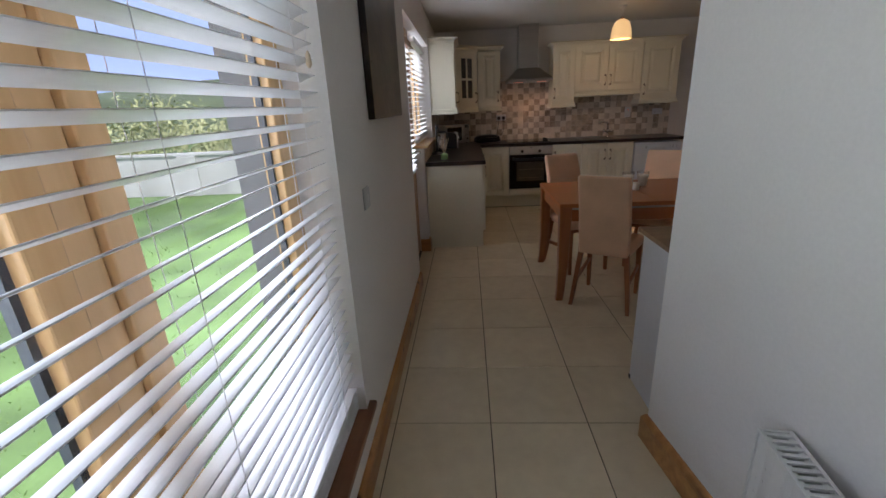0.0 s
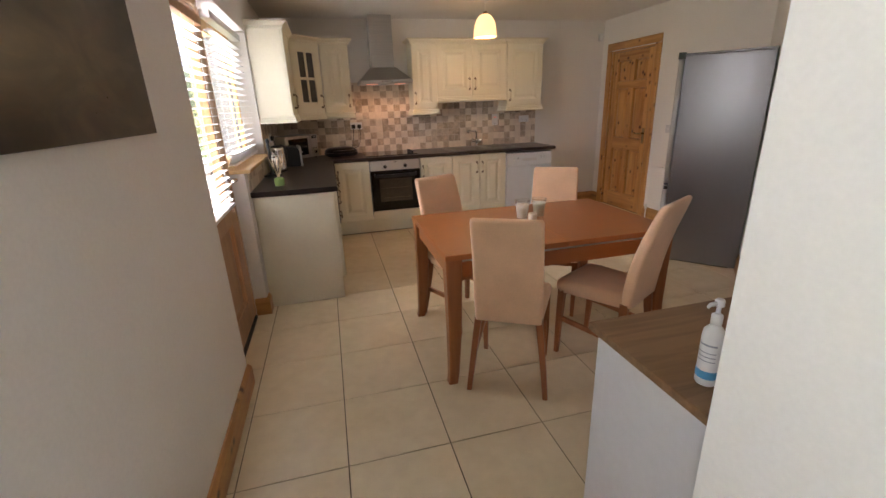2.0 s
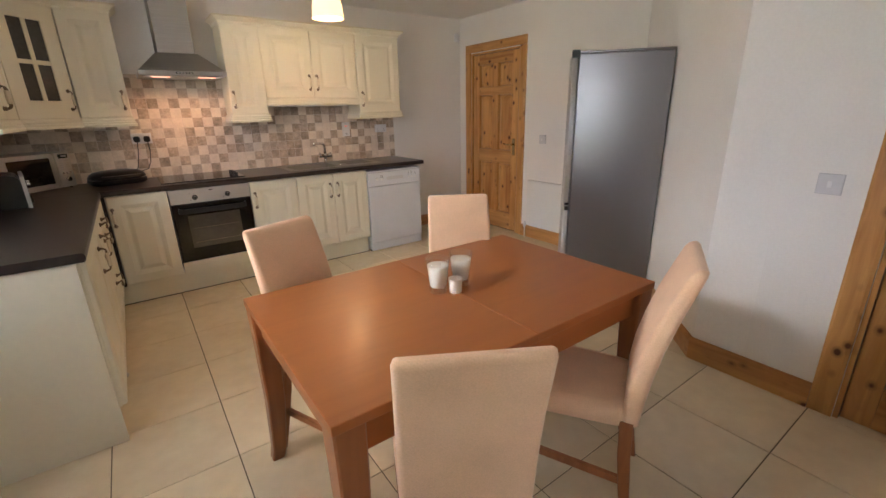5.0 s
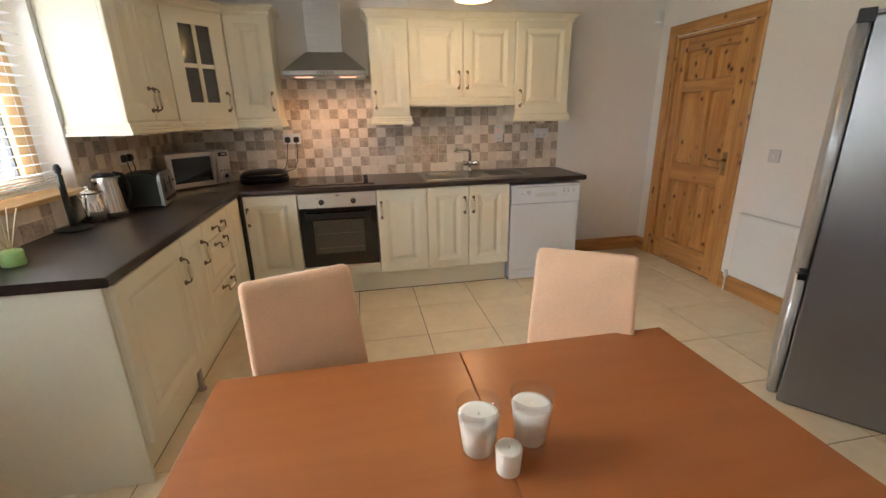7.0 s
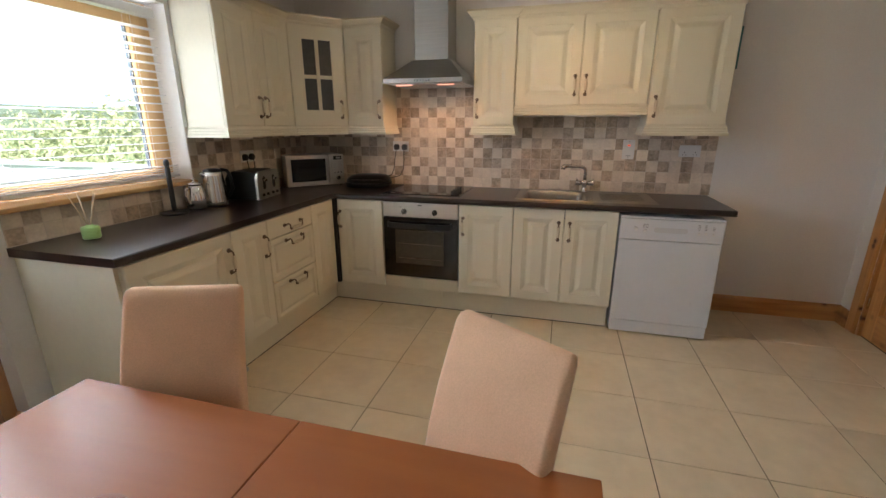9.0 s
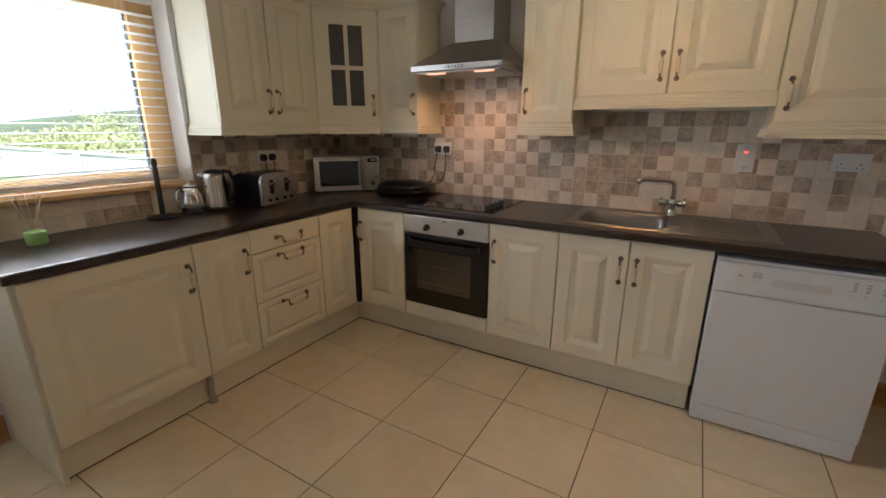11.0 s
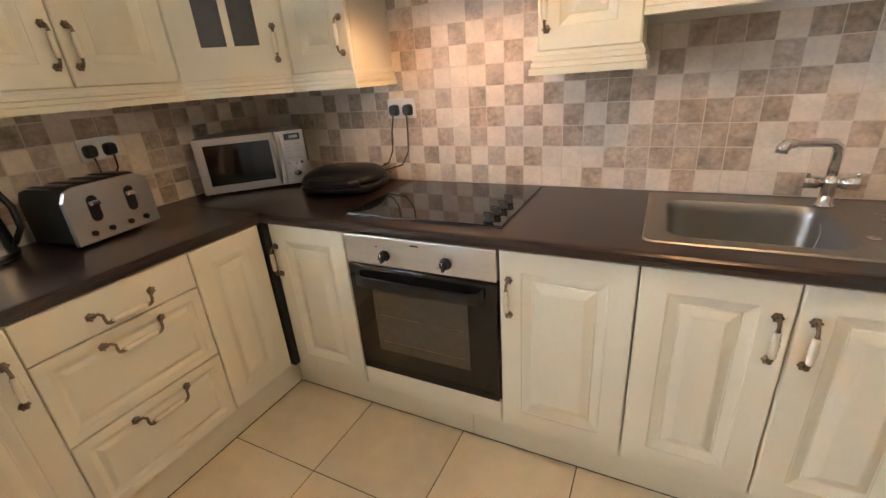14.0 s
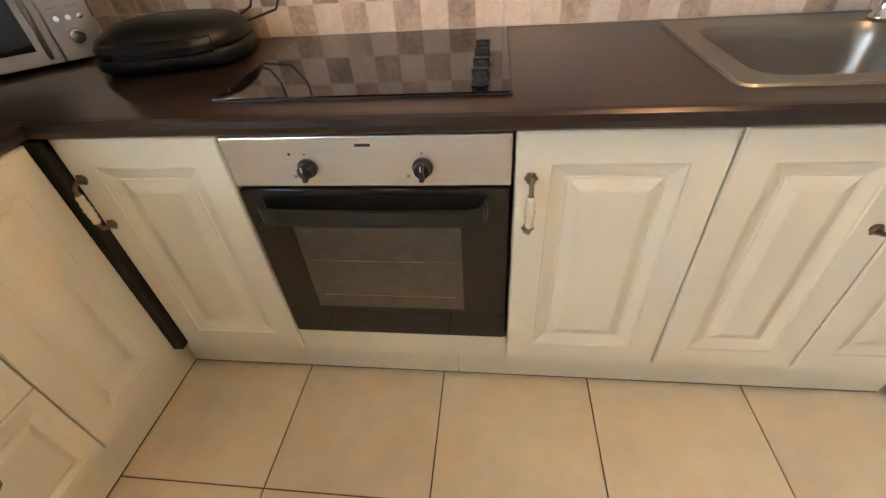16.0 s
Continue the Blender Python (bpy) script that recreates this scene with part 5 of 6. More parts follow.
part("rocker", cube(-0.012, -0.0145, -0.03, 0.012, -0.010, 0.015, 0.002), "white", cs)
part("neon", cube(-0.010, -0.0115, 0.028, 0.010, -0.010, 0.036, 0.001), "red", cs)
for z in (-0.058, 0.058):
    part("screw", tube(bmesh.new(), [(0, -0.010, z), (0, -0.0112, z)], 0.004, 10), "metal_strip", cs)
part("legend", cube(-0.016, -0.0106, -0.048, 0.016, -0.010, -0.044), "grey", cs)


def switch(m, label, w=0.086):
    s = thing("light_switch", m, label, "switch")
    # grey rim paints the thin shadow line round the plate
    part("rim", cube(-w / 2 - 0.002, -0.003, -0.045, w / 2 + 0.002, 0, 0.045, 0.001), "plate_edge", s)
    part("plate", cube(-w / 2, -0.009, -0.043, w / 2, -0.0031, 0.043, 0.002), "paper_side", s)
    part("rocker", cube(-0.008, -0.013, -0.014, 0.008, -0.009, 0.014, 0.002), "white", s)


switch(pose(WX, 1.784, 1.103, 0, 0, 90), "white light switch on the painted wall")
switch(pose(RX, 5.42, 1.103, 0, 0, -90), "white light switch beside the pine door")
switch(pose(3.12, 2.778, 1.080, 0, 0, -90), "white light switch beside the pine door and sideboard", 0.088)

# ---- furniture ----
tb = thing("dining_table", pose(0.905, 3.055, 0), "cherry-wood dining table with square tapered legs", "table")
TW, TD = 1.368, 0.885
for k, (x0, x1) in enumerate(((0, TW / 2 - 0.0006), (TW / 2 + 0.0006, TW))):
    part("tabletop", cube(x0, 0, 0.722, x1, TD, 0.752, 0.003), "cherry", tb)
for a in ((0.03, 0.03, TW - 0.03, 0.052), (0.03, TD - 0.052, TW - 0.03, TD - 0.03)):
    part("apron", cube(a[0], a[1], 0.615, a[2], a[3], 0.700, 0.002), "cherry", tb)
    part("inlay_strip", cube(a[0], a[1] + 0.003, 0.7003, a[2], a[3] - 0.003, 0.7215), "metal_strip", tb, "dull metal strip under the top")
for x0, x1 in ((0.03, 0.052), (TW - 0.052, TW - 0.03)):
    part("apron", cube(x0, 0.053, 0.615, x1, TD - 0.053, 0.700, 0.002), "cherry_z", tb)
    part("inlay_strip", cube(x0 + 0.003, 0.053, 0.7003, x1 - 0.003, TD - 0.053, 0.7215), "metal_strip", tb, "dull metal strip under the top")
for sx in (0, 1):
    for sy in (0, 1):
        bm = bmesh.new()
        rings = []
        for z, w, o in ((0.0, 0.052, -0.004), (0.06, 0.056, 0.004), (0.30, 0.070, 0.010), (0.60, 0.082, 0.006), (0.7215, 0.086, 0.003)):
            x0 = o if sx == 0 else TW - o - w
            y0 = o if sy == 0 else TD - o - w
            b = 0.006
            rings.append([(x0 + b, y0, z), (x0 + w - b, y0, z), (x0 + w, y0 + b, z), (x0 + w, y0 + w - b, z), (x0 + w - b, y0 + w, z), (x0 + b, y0 + w, z), (x0, y0 + w - b, z), (x0, y0 + b, z)])
        loft(bm, rings)
        part("leg", bm, "cherry_z", tb)


def dining_chair(m, label):
    """Front faces +y; the rear feet stand at y = -0.22."""
    c = thing("dining_chair", m, label, "chair", "chairs round the table")
    bm = bmesh.new()
    rings = []
    for z, wf, d, r in ((0.405, 0.38, 0.36, 0.02), (0.41, 0.40, 0.385, 0.03), (0.45, 0.41, 0.40, 0.035), (0.472, 0.40, 0.39, 0.04), (0.482, 0.34, 0.33, 0.05)):
        ring = rounded(wf, d, r, z, 0, 0.012)
        rings.append([(x * (1 - 0.17 * max(0.0, (0.2 - y) / 0.4)), y, zz) for x, y, zz in ring])
    loft(bm, rings, True, 0, True)
    part("seat", bm, "fabric", c)
    bm = bmesh.new()
    rings = []
    for z, y, w, t in ((0.412, -0.198, 0.318, 0.030), (0.418, -0.198, 0.335, 0.052), (0.50, -0.203, 0.340, 0.060), (0.60, -0.216, 0.340, 0.062), (0.70, -0.237, 0.338, 0.060), (0.80, -0.265, 0.335, 0.056),
                       (0.90, -0.300, 0.332, 0.050), (0.955, -0.322, 0.330, 0.044), (0.970, -0.329, 0.322, 0.034), (0.976, -0.332, 0.300, 0.016)):
        ring = rounded(w, t, min(0.018, t * 0.45), z, 0, y)
        rings.append([(x, yy - 0.010 * (1 - (2 * x / w) ** 2) + 0.005, zz + (0.008 * (2 * x / w) ** 2 if z > 0.94 else 0)) for x, yy, zz in ring])
    loft(bm, rings, True, 0, True)
    part("backrest", bm, "fabric", c)
    for sx in (-1, 1):
        bm = bmesh.new()
        rings = []
        for z, x, y, w, d in ((0, 0.200, -0.228, 0.026, 0.030), (0.15, 0.185, -0.205, 0.030, 0.036), (0.30, 0.168, -0.190, 0.033, 0.042), (0.43, 0.152, -0.185, 0.035, 0.044)):
            rings.append(rounded(w, d, 0.005, z, sx * x, y, 3))
        loft(bm, rings)
        part("rear_leg", bm, "chair_leg", c)
        bm = bmesh.new()
        loft(bm, [rounded(w, w, 0.005, z, sx * x, y, 3) for z, x, y, w in ((0, 0.180, 0.190, 0.026), (0.20, 0.182, 0.182, 0.032), (0.425, 0.178, 0.172, 0.040))])
        part("front_leg", bm, "chair_leg", c)
        bm = bmesh.new()
        loft(bm, [[(sx * (0.177 + 0.003 * k) + a, y, z + b) for a, b in ((-0.008, -0.014), (0.008, -0.014), (0.008, 0.014), (-0.008, 0.014))] for k, (y, z) in enumerate(((-0.195, 0.20), (0.178, 0.235)))])
        part("stretcher", bm, "chair_leg", c)
    part("seat_rail", cube(-0.165, 0.165, 0.375, 0.165, 0.185, 0.410, 0.003), "chair_leg", c)
    return c


ch = dining_chair(pose(1.285, 3.09, 0, 0, 0, -30), "beige suede-fabric dining chair with turned-out wooden legs")
copy_thing(ch, pose(1.872, 3.100, 0, 0, 0, 28.6))
copy_thing(ch, pose(1.226, 3.805, 0, 0, 0, 180 + 19.4))
copy_thing(ch, pose(1.898, 3.810, 0, 0, 0, 180 - 32))

# candles on the table
for cx, cy in ((1.532, 3.520), (1.648, 3.526)):
    g = thing("candle_glass", pose(cx, cy, 0.7525), "clear glass tumbler half filled with white candle wax", "candle", "candles on the table")
    bm = bmesh.new()
    lathe(bm, [(0.031, 0.0), (0.033, 0.002), (0.0335, 0.02), (0.040, 0.08), (0.0465, 0.138), (0.045, 0.1385), (0.0385, 0.082), (0.0315, 0.022), (0.02, 0.014)], 0, 0, 32)
    gl = part("glass", bm, "glass", g)
    gl.visible_shadow = False
    part("wax", lathe(bmesh.new(), [(0.028, 0.024), (0.0318, 0.029), (0.0378, 0.080), (0.0418, 0.111), (0.034, 0.1095), (0.004, 0.110)], 0, 0, 28), "wax", g)
    part("wick", tube(bmesh.new(), [(0, 0, 0.109), (0.001, 0, 0.116)], 0.0012, 5), "reed", g)
g = thing("pillar_candle", pose(1.583, 3.477, 0.7525), "small white candle on the table", "candle", "candles on the table")
part("wax", lathe(bmesh.new(), [(0.022, 0.0), (0.024, 0.002), (0.027, 0.055), (0.026, 0.058), (0.021, 0.056), (0.004, 0.055)], 0, 0, 28), "wax", g)
part("wick", tube(bmesh.new(), [(0, 0, 0.055), (0.001, 0, 0.062)], 0.0012, 5), "reed", g)

# sideboard
sb = thing("sideboard", pose(1.085, 1.645, 0), "white sideboard with an oak-effect top against the wall", "sideboard")
SL, SD = 1.25, 0.455
part("top", cube(0, 0, 0.826, SL, SD, 0.850, 0.003), "oak", sb, "oak-effect board top")
part("side_panel", cube(0.022, 0.02, 0.0, 0.042, SD - 0.02, 0.825, 0.002), "paper_side", sb, "pale grey painted side panel")
part("side_panel", cube(SL - 0.042, 0.02, 0.0, SL - 0.022, SD - 0.02, 0.825, 0.002), "paper_side", sb, "pale grey painted side panel")
part("back_panel", cube(0.042, 0.02, 0.05, SL - 0.042, 0.03, 0.825), "paper_side", sb)
part("plinth", cube(0.042, SD - 0.08, 0.0, SL - 0.042, SD - 0.06, 0.06), "paper_side", sb)
for k in range(3):
    w = (SL - 0.088) / 3
    x0 = 0.044 + k * w
    bm = bmesh.new()
    box(bm, x0 + 0.0015, SD - 0.04, 0.065, x0 + w - 0.0015, SD - 0.02, 0.822, 0.002)
    dd = part("door", bm, "paper_side", sb)
    part("handle", tube(bmesh.new(), [(x0 + 0.04, SD - 0.02, 0.62), (x0 + 0.04, SD + 0.005, 0.615), (x0 + 0.04, SD + 0.005, 0.525), (x0 + 0.04, SD - 0.02, 0.52)], 0.005, 8), "steel", dd)
for cx in (0.03, SL - 0.03):
    part("foot", cube(cx - 0.012, SD - 0.035, 0.0, cx + 0.012, SD - 0.0195, 0.022), "black", sb)

so = thing("soap_bottle", pose(1.172, 1.772, 0.8505, 0, 0, 20) @ Matrix.Diagonal((0.76, 0.76, 1.02, 1)), "white pump bottle with a blue lower label", "bottle")
part("bottle", lathe(bmesh.new(), [(0.027, 0.0), (0.030, 0.004), (0.030, 0.115), (0.028, 0.128), (0.016, 0.14), (0.013, 0.145)], 0, 0, 28), "white", so)
part("label_band", lathe(bmesh.new(), [(0.0303, 0.018), (0.0306, 0.019), (0.0306, 0.036), (0.0303, 0.037)], 0, 0, 28), "blue", so)
for k, z in enumerate((0.062, 0.072, 0.082, 0.100)):
    ring = [(0.0305 * math.cos(radians(a)), 0.0305 * math.sin(radians(a))) for a in range(130, 231, 10)]
    bm = bmesh.new()
    hh = 0.002 if k < 3 else 0.004
    vs = [[bm.verts.new((x, y, z + s)) for x, y in ring] for s in (-hh / 2, hh / 2)]
    for i in range(len(ring) - 1):
        bm.faces.new((vs[0][i], vs[0][i + 1], vs[1][i + 1], vs[1][i]))
    part("text_line", bm, "grey", so)
part("collar", lathe(bmesh.new(), [(0.015, 0.1455), (0.015, 0.165), (0.008, 0.170)], 0, 0, 20), "white", so)
bm = bmesh.new()
lathe(bm, [(0.006, 0.1705), (0.006, 0.185), (0.013, 0.187), (0.013, 0.199), (0.010, 0.202)], 0, 0, 16)
tube(bm, [(0, 0, 0.193), (-0.03, 0.012, 0.192), (-0.036, 0.014, 0.187)], [0.006, 0.005, 0.004], 8)
part("pump", bm, "white", so)

tx = thing("tissue_box", pose(1.305, 1.732, 0.8505, 0, 0, -12), "patterned cream tissue box with a tissue pulled up", "tissue box")
part("box", cube(-0.056, -0.056, 0.0, 0.056, 0.056, 0.125, 0.002), "tissue_box", tx)
for side in range(2):
    for r in range(5):
        for k in range(4 - (r % 2)):
            u = -0.042 + 0.028 * k + (0.014 if r % 2 else 0)
            z = 0.016 + 0.024 * r
            bm = bmesh.new()
            for a in range(5):
                ang2 = radians(20 + 35 * a)
                p0, p1 = (u, z), (u + 0.012 * math.cos(ang2), z + 0.014 * math.sin(ang2))
                q = [(p0[0] - 0.0008, p0[1]), (p0[0] + 0.0008, p0[1]), (p1[0] + 0.0008, p1[1]), (p1[0] - 0.0008, p1[1])]
                o2 = 0.0564
                loft(bm, [[(x, o2 + e, zz) if side else (-o2 - e, x, zz) for x, zz in q] for e in (-0.0006, 0.0002)])
            part("print_fan", bm, "dark_green", tx)
bm = bmesh.new()
rings = []
for k, (z, w, d) in enumerate(((0.125, 0.06, 0.02), (0.15, 0.075, 0.03), (0.18, 0.055, 0.028), (0.205, 0.03, 0.014), (0.212, 0.012, 0.005))):
    rings.append([(w * math.cos(a) * (1 + 0.15 * math.sin(3 * a + k)), d * math.sin(a) * (1 + 0.3 * math.sin(5 * a + k)) + 0.006 * k, z + 0.008 * math.sin(2 * a + k)) for a in (2 * math.pi * i / 20 for i in range(20))])
loft(bm, rings, True, 0, True)
part("tissue", bm, "tissue", tx)

# fridge-freezer standing across the corner
fr = thing("fridge_freezer", pose(3.531, 4.543, 0, 0, 0, -139.8), "tall grey steel fridge-freezer standing across the corner", "fridge", "kitchen appliances")
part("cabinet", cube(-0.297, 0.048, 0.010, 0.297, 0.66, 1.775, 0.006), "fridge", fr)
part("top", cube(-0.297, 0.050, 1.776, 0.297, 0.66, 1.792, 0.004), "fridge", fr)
for z0, z1, nm in ((0.05, 0.695, "freezer_door"), (0.705, 1.785, "fridge_door")):
    bm = bmesh.new()
    loft(bm, [rounded(0.594, 0.044, 0.014, z, 0, 0.022, 5) for z in (z0, z1)], True, 0, True)
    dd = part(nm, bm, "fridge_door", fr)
    part("grip", cube(0.285, 0.010, (z1 - 0.03) if z0 < 0.1 else z0, 0.2985, 0.042, z1 if z0 < 0.1 else z0 + 0.02, 0.002), "black", dd, "dark finger grip")
part("hinge_cap", cube(0.258, -0.004, 1.750, 0.301, 0.050, 1.802, 0.004), "black", fr)
part("kickboard", cube(-0.28, 0.08, 0.0, 0.28, 0.60, 0.0098), "black", fr)

# radiators
rd = thing("radiator", pose(1.118, 0.985, 0, 0, 0, -98), "white double panel radiator with a slotted top grille", "radiator")
RL = 0.9
for y0, y1 in ((-0.108, -0.088), (-0.052, -0.034)):
    bm = bmesh.new()
    n = 22
    prof = []
    for i in range(n + 1):
        x = RL * i / n
        prof.append((x, y0 + (0.006 if i % 2 else 0.0)))
    ringa = [(x, y, 0.15) for x, y in prof] + [(RL, y1, 0.15), (0, y1, 0.15)]
    loft(bm, [ringa, [(x, y, 0.595) for x, y, _ in ringa]])
    part("panel", bm, "radiator", rd)
for x0 in (0, RL - 0.004):
    part("side_cover", cube(x0 - 0.002, -0.112, 0.15, x0 + 0.006, -0.03, 0.603, 0.001), "radiator", rd)
for y0, y1 in ((-0.112, -0.102), (-0.040, -0.030)):
    part("grille_edge", cube(0.004, y0, 0.596, RL - 0.004, y1, 0.604, 0.001), "radiator", rd)
me = mesh_of("grille_bar", cube(0, -0.102, 0.597, 0.010, -0.040, 0.603), "radiator")
for k in range(38):
    part("grille_bar", me, None, rd, "", pose(0.012 + k * 0.0232, 0, 0))
for bx in (0.15, RL - 0.15):
    part("bracket", cube(bx - 0.02, -0.0335, 0.2, bx + 0.02, 0.0, 0.5), "radiator", rd)
r2 = thing("radiator", pose(RX, 5.60, 0, 0, 0, -90), "flat white panel radiator on the wall by the fridge", "radiator")
part("panel", cube(0.04, -0.06, 0.15, 1.0, -0.03, 0.655, 0.008), "radiator", r2)
part("top_cover", cube(0.038, -0.064, 0.656, 1.002, -0.026, 0.664, 0.002), "radiator", r2)
part("pipe", tube(bmesh.new(), [(0.01, -0.045, 0.0), (0.01, -0.045, 0.17), (0.04, -0.045, 0.18)], 0.007, 8), "radiator", r2)
part("valve", lathe(bmesh.new(), [(0.012, 0.12), (0.016, 0.13), (0.016, 0.175), (0.010, 0.18)], 0.01, -0.045, 14), "white", r2)
for bx in (0.2, 0.85):
    part("bracket", cube(bx - 0.02, -0.0295, 0.2, bx + 0.02, 0.0, 0.6), "radiator", r2)

# picture, pendant, sensor
pc = thing("canvas_picture", pose(WX, 1.975, 1.412), "dark unframed canvas print on the wall", "picture")
part("canvas", cube(0.002, 0, 0, 0.032, 0.832, 0.84, 0.003), "canvas", pc)
pe = thing("pendant_lamp", pose(2.105, 5.725, 0), "lit opal glass bell pendant lamp", "lamp")
part("ceiling_rose", lathe(bmesh.new(), [(0.045, 2.4645), (0.045, 2.45), (0.02, 2.435)], 0, 0, 24), "white", pe)
part("cord", tube(bmesh.new(), [(0, 0, 2.436), (0, 0, 2.34)], 0.004, 8), "white", pe)
part("lamp_holder", lathe(bmesh.new(), [(0.018, 2.345), (0.024, 2.33), (0.024, 2.296)], 0, 0, 20), "bronze", pe)
bm = bmesh.new()
lathe(bm, [(0.026, 2.30), (0.050, 2.292), (0.082, 2.262), (0.103, 2.21), (0.113, 2.15), (0.118, 2.085), (0.114, 2.085), (0.108, 2.15), (0.098, 2.208), (0.078, 2.256), (0.048, 2.285), (0.022, 2.293)], 0, 0, 36)
bmesh.ops.translate(bm, vec=(0, 0, 0.024), verts=bm.verts)
shd = part("shade", bm, "shade", pe, "glowing opal glass bell shade")
se = thing("alarm_sensor", pose(4.19, BY, 2.26), "small white alarm sensor high in the corner", "sensor")
bm = bmesh.new()
loft(bm, [[(p[0], -y, p[1]) for p in rounded(0.06 - e, 0.095 - e, 0.012, 0)] for y, e in ((0.0, 0), (0.025, 0.002), (0.038, 0.012), (0.042, 0.03))])
part("housing", bm, "white", se)

# ---- outdoors ----
bm = bmesh.new()
vs = [bm.verts.new(p) for p in ((-300, -200, -0.17), (60, -200, -0.17), (60, 300, -0.17), (-300, 300, -0.17))]
bm.faces.new(vs)
structure("ground", bm, "grass", "mown green lawn reaching to the distance", "lawn")
rng = random.Random(4)
bm = bmesh.new()
for _ in range(9000):
    x, y = rng.uniform(-9, -0.7), rng.uniform(0.3, 9)
    a, hgt = rng.uniform(0, 6.28), rng.uniform(0.012, 0.032)
    dx, dy = 0.006 * math.cos(a), 0.006 * math.sin(a)
    tip = (x + rng.uniform(-0.03, 0.03), y + rng.uniform(-0.03, 0.03), -0.17 + hgt)
    bm.faces.new([bm.verts.new(p) for p in ((x - dx, y - dy, -0.17), (x + dx, y + dy, -0.17), tip)])
solid("grass", bm, "blade", "short green grass blades on the lawn", "grass", kind="stuff")
gw = thing("garden_wall", pose(0, 9.1, -0.17), "rendered grey garden wall with a flat coping", "wall", kind="structure")
part("wall_body", cube(-30, 0, 0, 6, 0.2, 0.86, 0.01), "concrete", gw)
for k in range(30):
    part("coping", cube(-30 + 1.2 * k + 0.004, -0.04, 0.861, -30 + 1.2 * k + 1.196, 0.24, 0.92, 0.01), "concrete", gw)
for k in range(5):
    part("pier", cube(-24 + 6 * k, -0.06, 0, -23.6 + 6 * k, -0.001, 0.858, 0.01), "concrete", gw)


def clump(name, cx, cy, n, rx, ry, h, seed, label):
    """Many small leaves heaped unevenly."""
    r = random.Random(seed)
    bm = bmesh.new()
    for _ in range(n):
        x, y = r.gauss(0, 0.5) * rx, r.gauss(0, 0.5) * ry
        top = h * max(0.15, 1 - 0.6 * (x / rx) ** 2) * r.uniform(0.6, 1.1)
        z = -0.17 + top * r.random() ** 0.6
        s = r.uniform(0.03, 0.09)
        d = Vector((r.uniform(-1, 1), r.uniform(-1, 1), r.uniform(-0.2, 1.2))).normalized()
        sd = d.orthogonal().normalized()
        p = Vector((cx + x, cy + y, z))
        bm.faces.new([bm.verts.new(q) for q in (p - d * s, p + sd * s * 0.4, p + d * s * 1.3, p - sd * s * 0.4)])
    solid(name, bm, "leaf", label, "hedge", kind="stuff")


for k in range(9):
    clump("hedge", -22 + 2.8 * k, 11.2 + rng.uniform(-0.4, 0.8), 2600, 2.2, 1.2, rng.uniform(1.3, 2.2), k, "uneven green hedge and tall grass behind the wall")
bm = bmesh.new()
n = 60
rows = []
for d, hh in ((0, 0.0), (20, 2.2), (50, 4.0), (90, 5.5), (140, 0.0)):
    rows.append([bm.verts.new((-260 + 8 * i, 30 + d + 6 * math.sin(i * 0.5), -0.3 + 2.0 * hh * (0.8 + 0.3 * math.sin(i * 0.21 + d)))) for i in range(n)])
for a, b in zip(rows, rows[1:]):
    for i in range(n - 1):
        bm.faces.new((a[i], a[i + 1], b[i + 1], b[i]))
structure("backdrop_hill", bm, "hill", "low grassy hill beyond the garden", "hill")

bm = bmesh.new()
arc = [(-170 * math.cos(radians(a2)), 170 * math.sin(radians(a2))) for a2 in range(-70, 101, 5)]
lo = [bm.verts.new((x, y, -1)) for x, y in arc]
hi = [bm.verts.new((x, y, 85)) for x, y in arc]
for i in range(len(arc) - 1):
    bm.faces.new((lo[i], lo[i + 1], hi[i + 1], hi[i]))
structure("backdrop_sky", bm, "haze", "bright hazy pale sky beyond the garden", "sky")

# ---- tiles of the floor and the splashback ----
P, PX = 0.4605, 0.459
cache = {}


def flat_piece(key, w, d, h, b, mats):
    """A piece with a chamfered top, cached by size."""
    k = (key, round(w, 3), round(d, 3))
    if k not in cache:
        bm = bmesh.new()
        loft(bm, [[(0, 0, -h), (w, 0, -h), (w, d, -h), (0, d, -h)], [(0, 0, -b), (w, 0, -b), (w, d, -b), (0, d, -b)], [(b, b, 0), (w - b, b, 0), (w - b, d - b, 0), (b, d - b, 0)]])
        cache[k] = mesh_of("tile", bm, mats)
    return cache[k]


J = 0.0021
for i in range(-2, 9):
    for j in range(-10, 12):
        x0, x1 = 0.333 + PX * i + J, 0.333 + PX * (i + 1) - J
        y0, y1 = 1.722 + P * j + J, 1.722 + P * (j + 1) - J
        x0, x1, y0, y1 = max(x0, OUT + 0.12), min(x1, 4.27), max(y0, -2.3), min(y1, BY)
        if x1 - x0 < 0.02 or y1 - y0 < 0.02 or (x0 > 1.6 and y1 < 1.5) or (x0 > 3.3 and y1 < 2.9):
            continue
        part("tile", flat_piece("floor", x1 - x0, y1 - y0, 0.008, 0.0012, "tile"), None, floor, "", pose(x0, y0, 0))

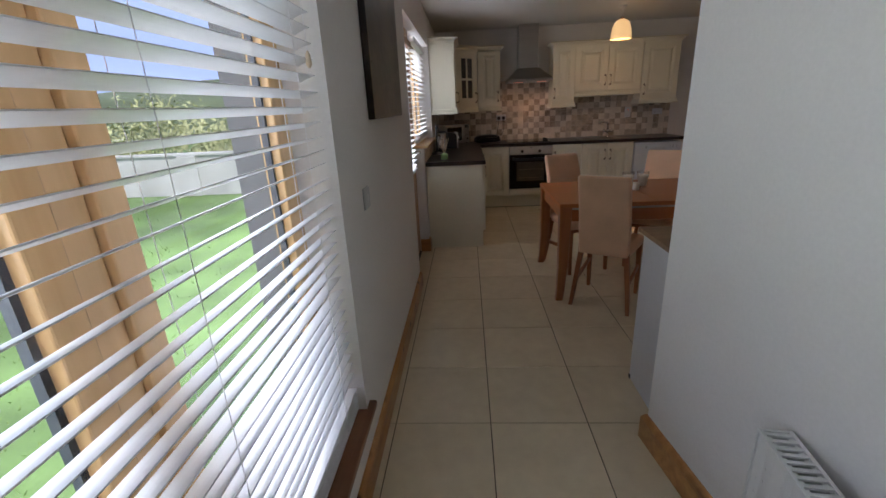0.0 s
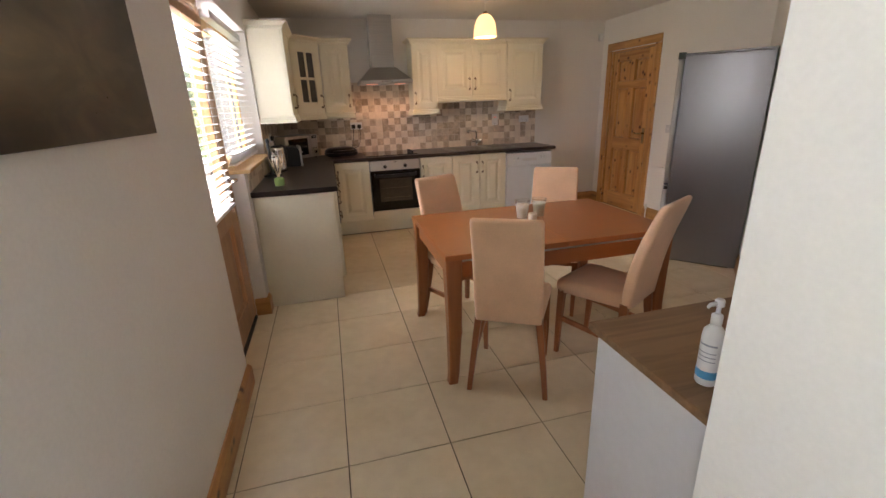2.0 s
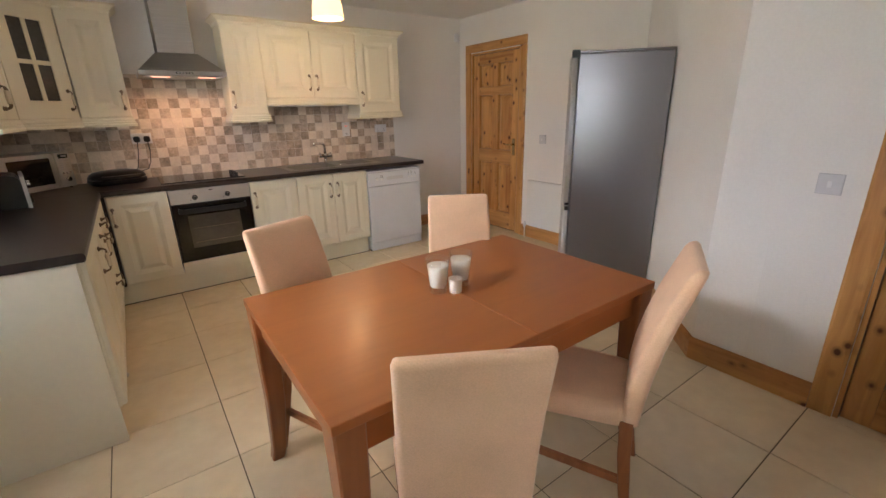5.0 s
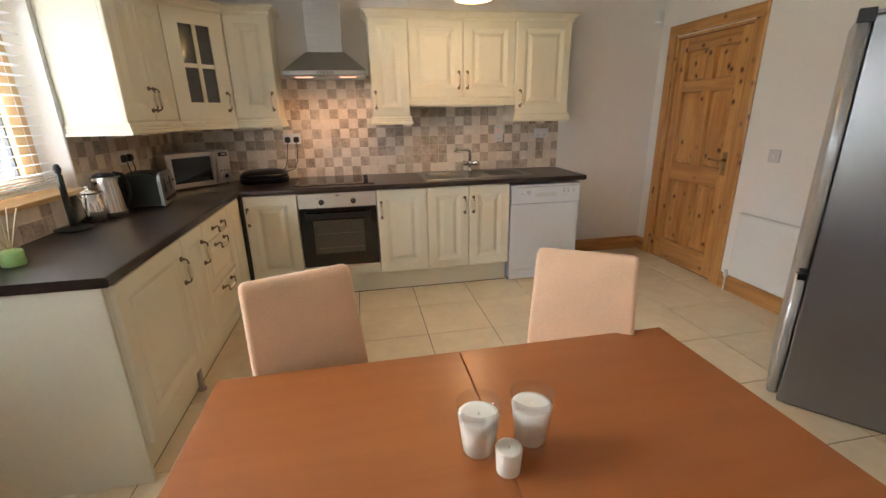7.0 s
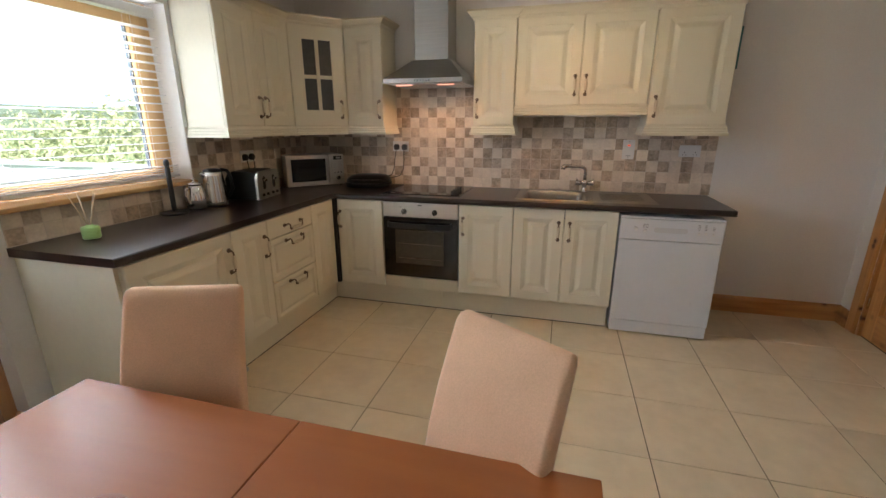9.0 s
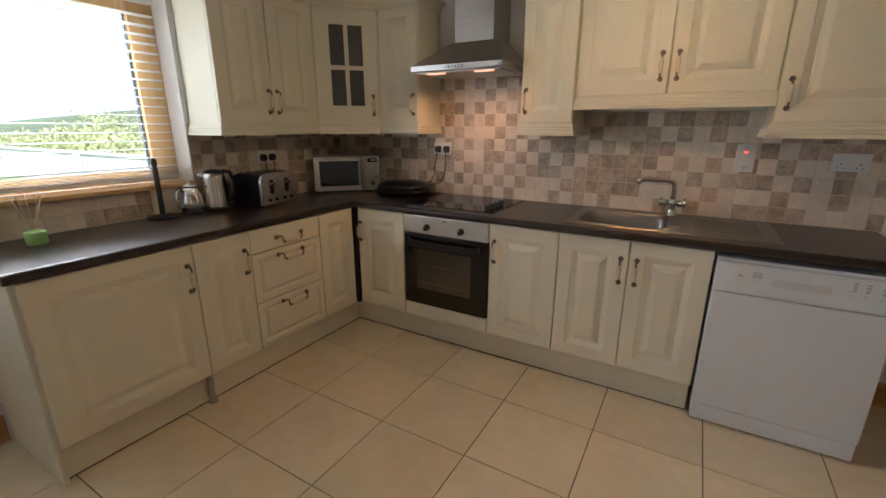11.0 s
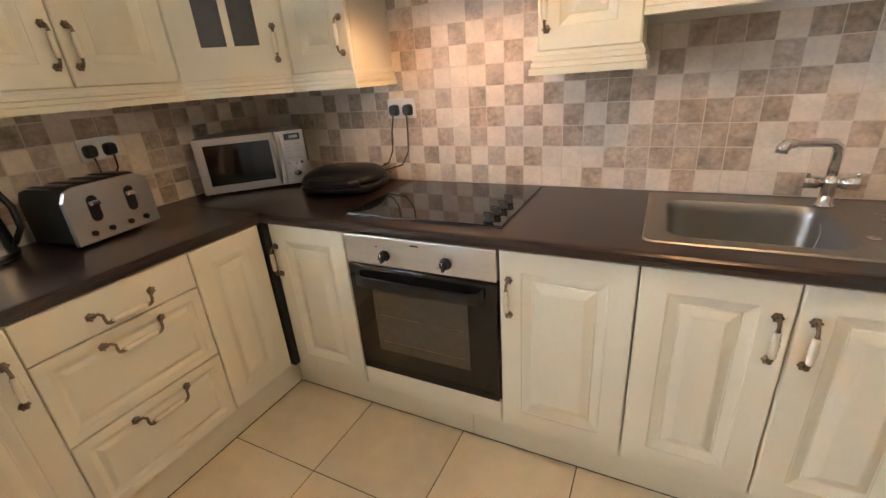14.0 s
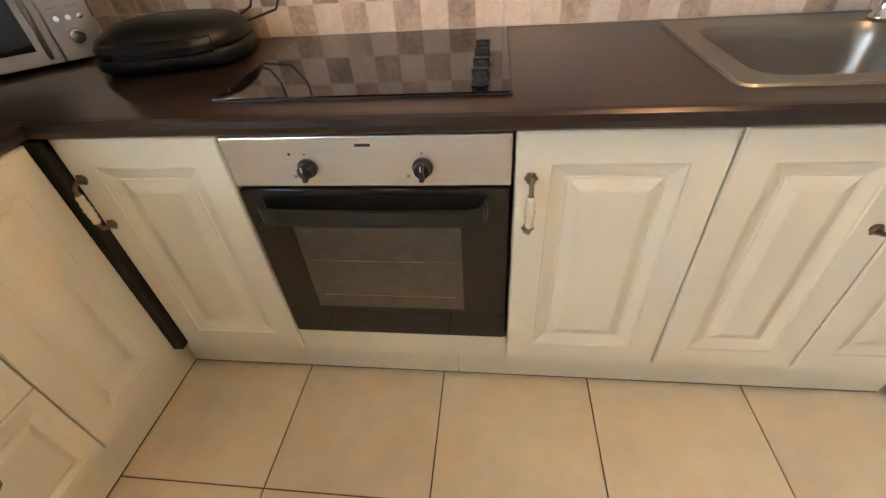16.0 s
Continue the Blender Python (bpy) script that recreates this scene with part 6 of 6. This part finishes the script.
QX, QZ, G = 0.0798, 0.0820, 0.0018
sp = structure("splashback_back", cube(WX, 6.8215, 0.915, 3.245, 6.8255, 1.4888), "tile_grout", "splashback of small mottled stone tiles in a chequer", "splashback")
hoodback = cube(0.745, 6.8217, 1.4892, 1.475, 6.8255, 1.76)
structure("splashback_hood", hoodback, "tile_grout", "tiled panel of mottled stone behind the hood", "splashback")
sl = structure("splashback_side", cube(WX, 4.425, 0.9155, WX + 0.004, 6.8215, 1.066), "tile_grout", "low splashback of mottled stone tiles below the window", "splashback")
sl2 = structure("splashback_corner", cube(WX, 5.475, 1.0665, WX + 0.004, 6.8215, 1.42), "tile_grout", "splashback of mottled stone tiles below the corner units", "splashback")


def splash(parent, u0, u1, z0, z1, place, uo, zo=0.9155):
    rg = random.Random(11)
    a = math.floor((u0 - uo) / QX)
    for i in range(a, a + int((u1 - u0) / QX) + 3):
        for j in range(0, 12):
            x0, x1 = max(uo + QX * i + G / 2, u0), min(uo + QX * (i + 1) - G / 2, u1)
            w0, w1 = max(zo + QZ * j + G / 2, z0), min(zo + QZ * (j + 1) - G / 2, z1)
            flip = rg.random()
            if x1 - x0 < 0.012 or w1 - w0 < 0.012:
                continue
            dark = (i + j) % 2 == 0
            if flip < (0.05 if 0.72 < x0 < 1.48 else 0.24):
                dark = not dark
            kind = "a" if not dark else "c" if rg.random() < 0.40 else "b"
            part("tile", flat_piece("splash_" + kind, x1 - x0, w1 - w0, 0.006, 0.0016, "tile_" + kind), None, parent, "", place(x0, w0))


splash(sp, WX + 0.006, 3.245, 0.9165, 1.489, lambda u, z: pose(u, 6.8205, z, 90, 0, 0), 0.948)
splash(bpy.data.objects["splashback_hood"], 0.747, 1.474, 1.4895, 1.757, lambda u, z: pose(u, 6.8205, z, 90, 0, 0), 0.948)
splash(sl, 4.427, 6.8155, 0.9185, 1.064, lambda u, z: pose(WX + 0.0045, u, z, 90, 0, 90), 6.816)
splash(sl2, 5.477, 6.8155, 1.0675, 1.418, lambda u, z: pose(WX + 0.0045, u, z, 90, 0, 90), 6.816)
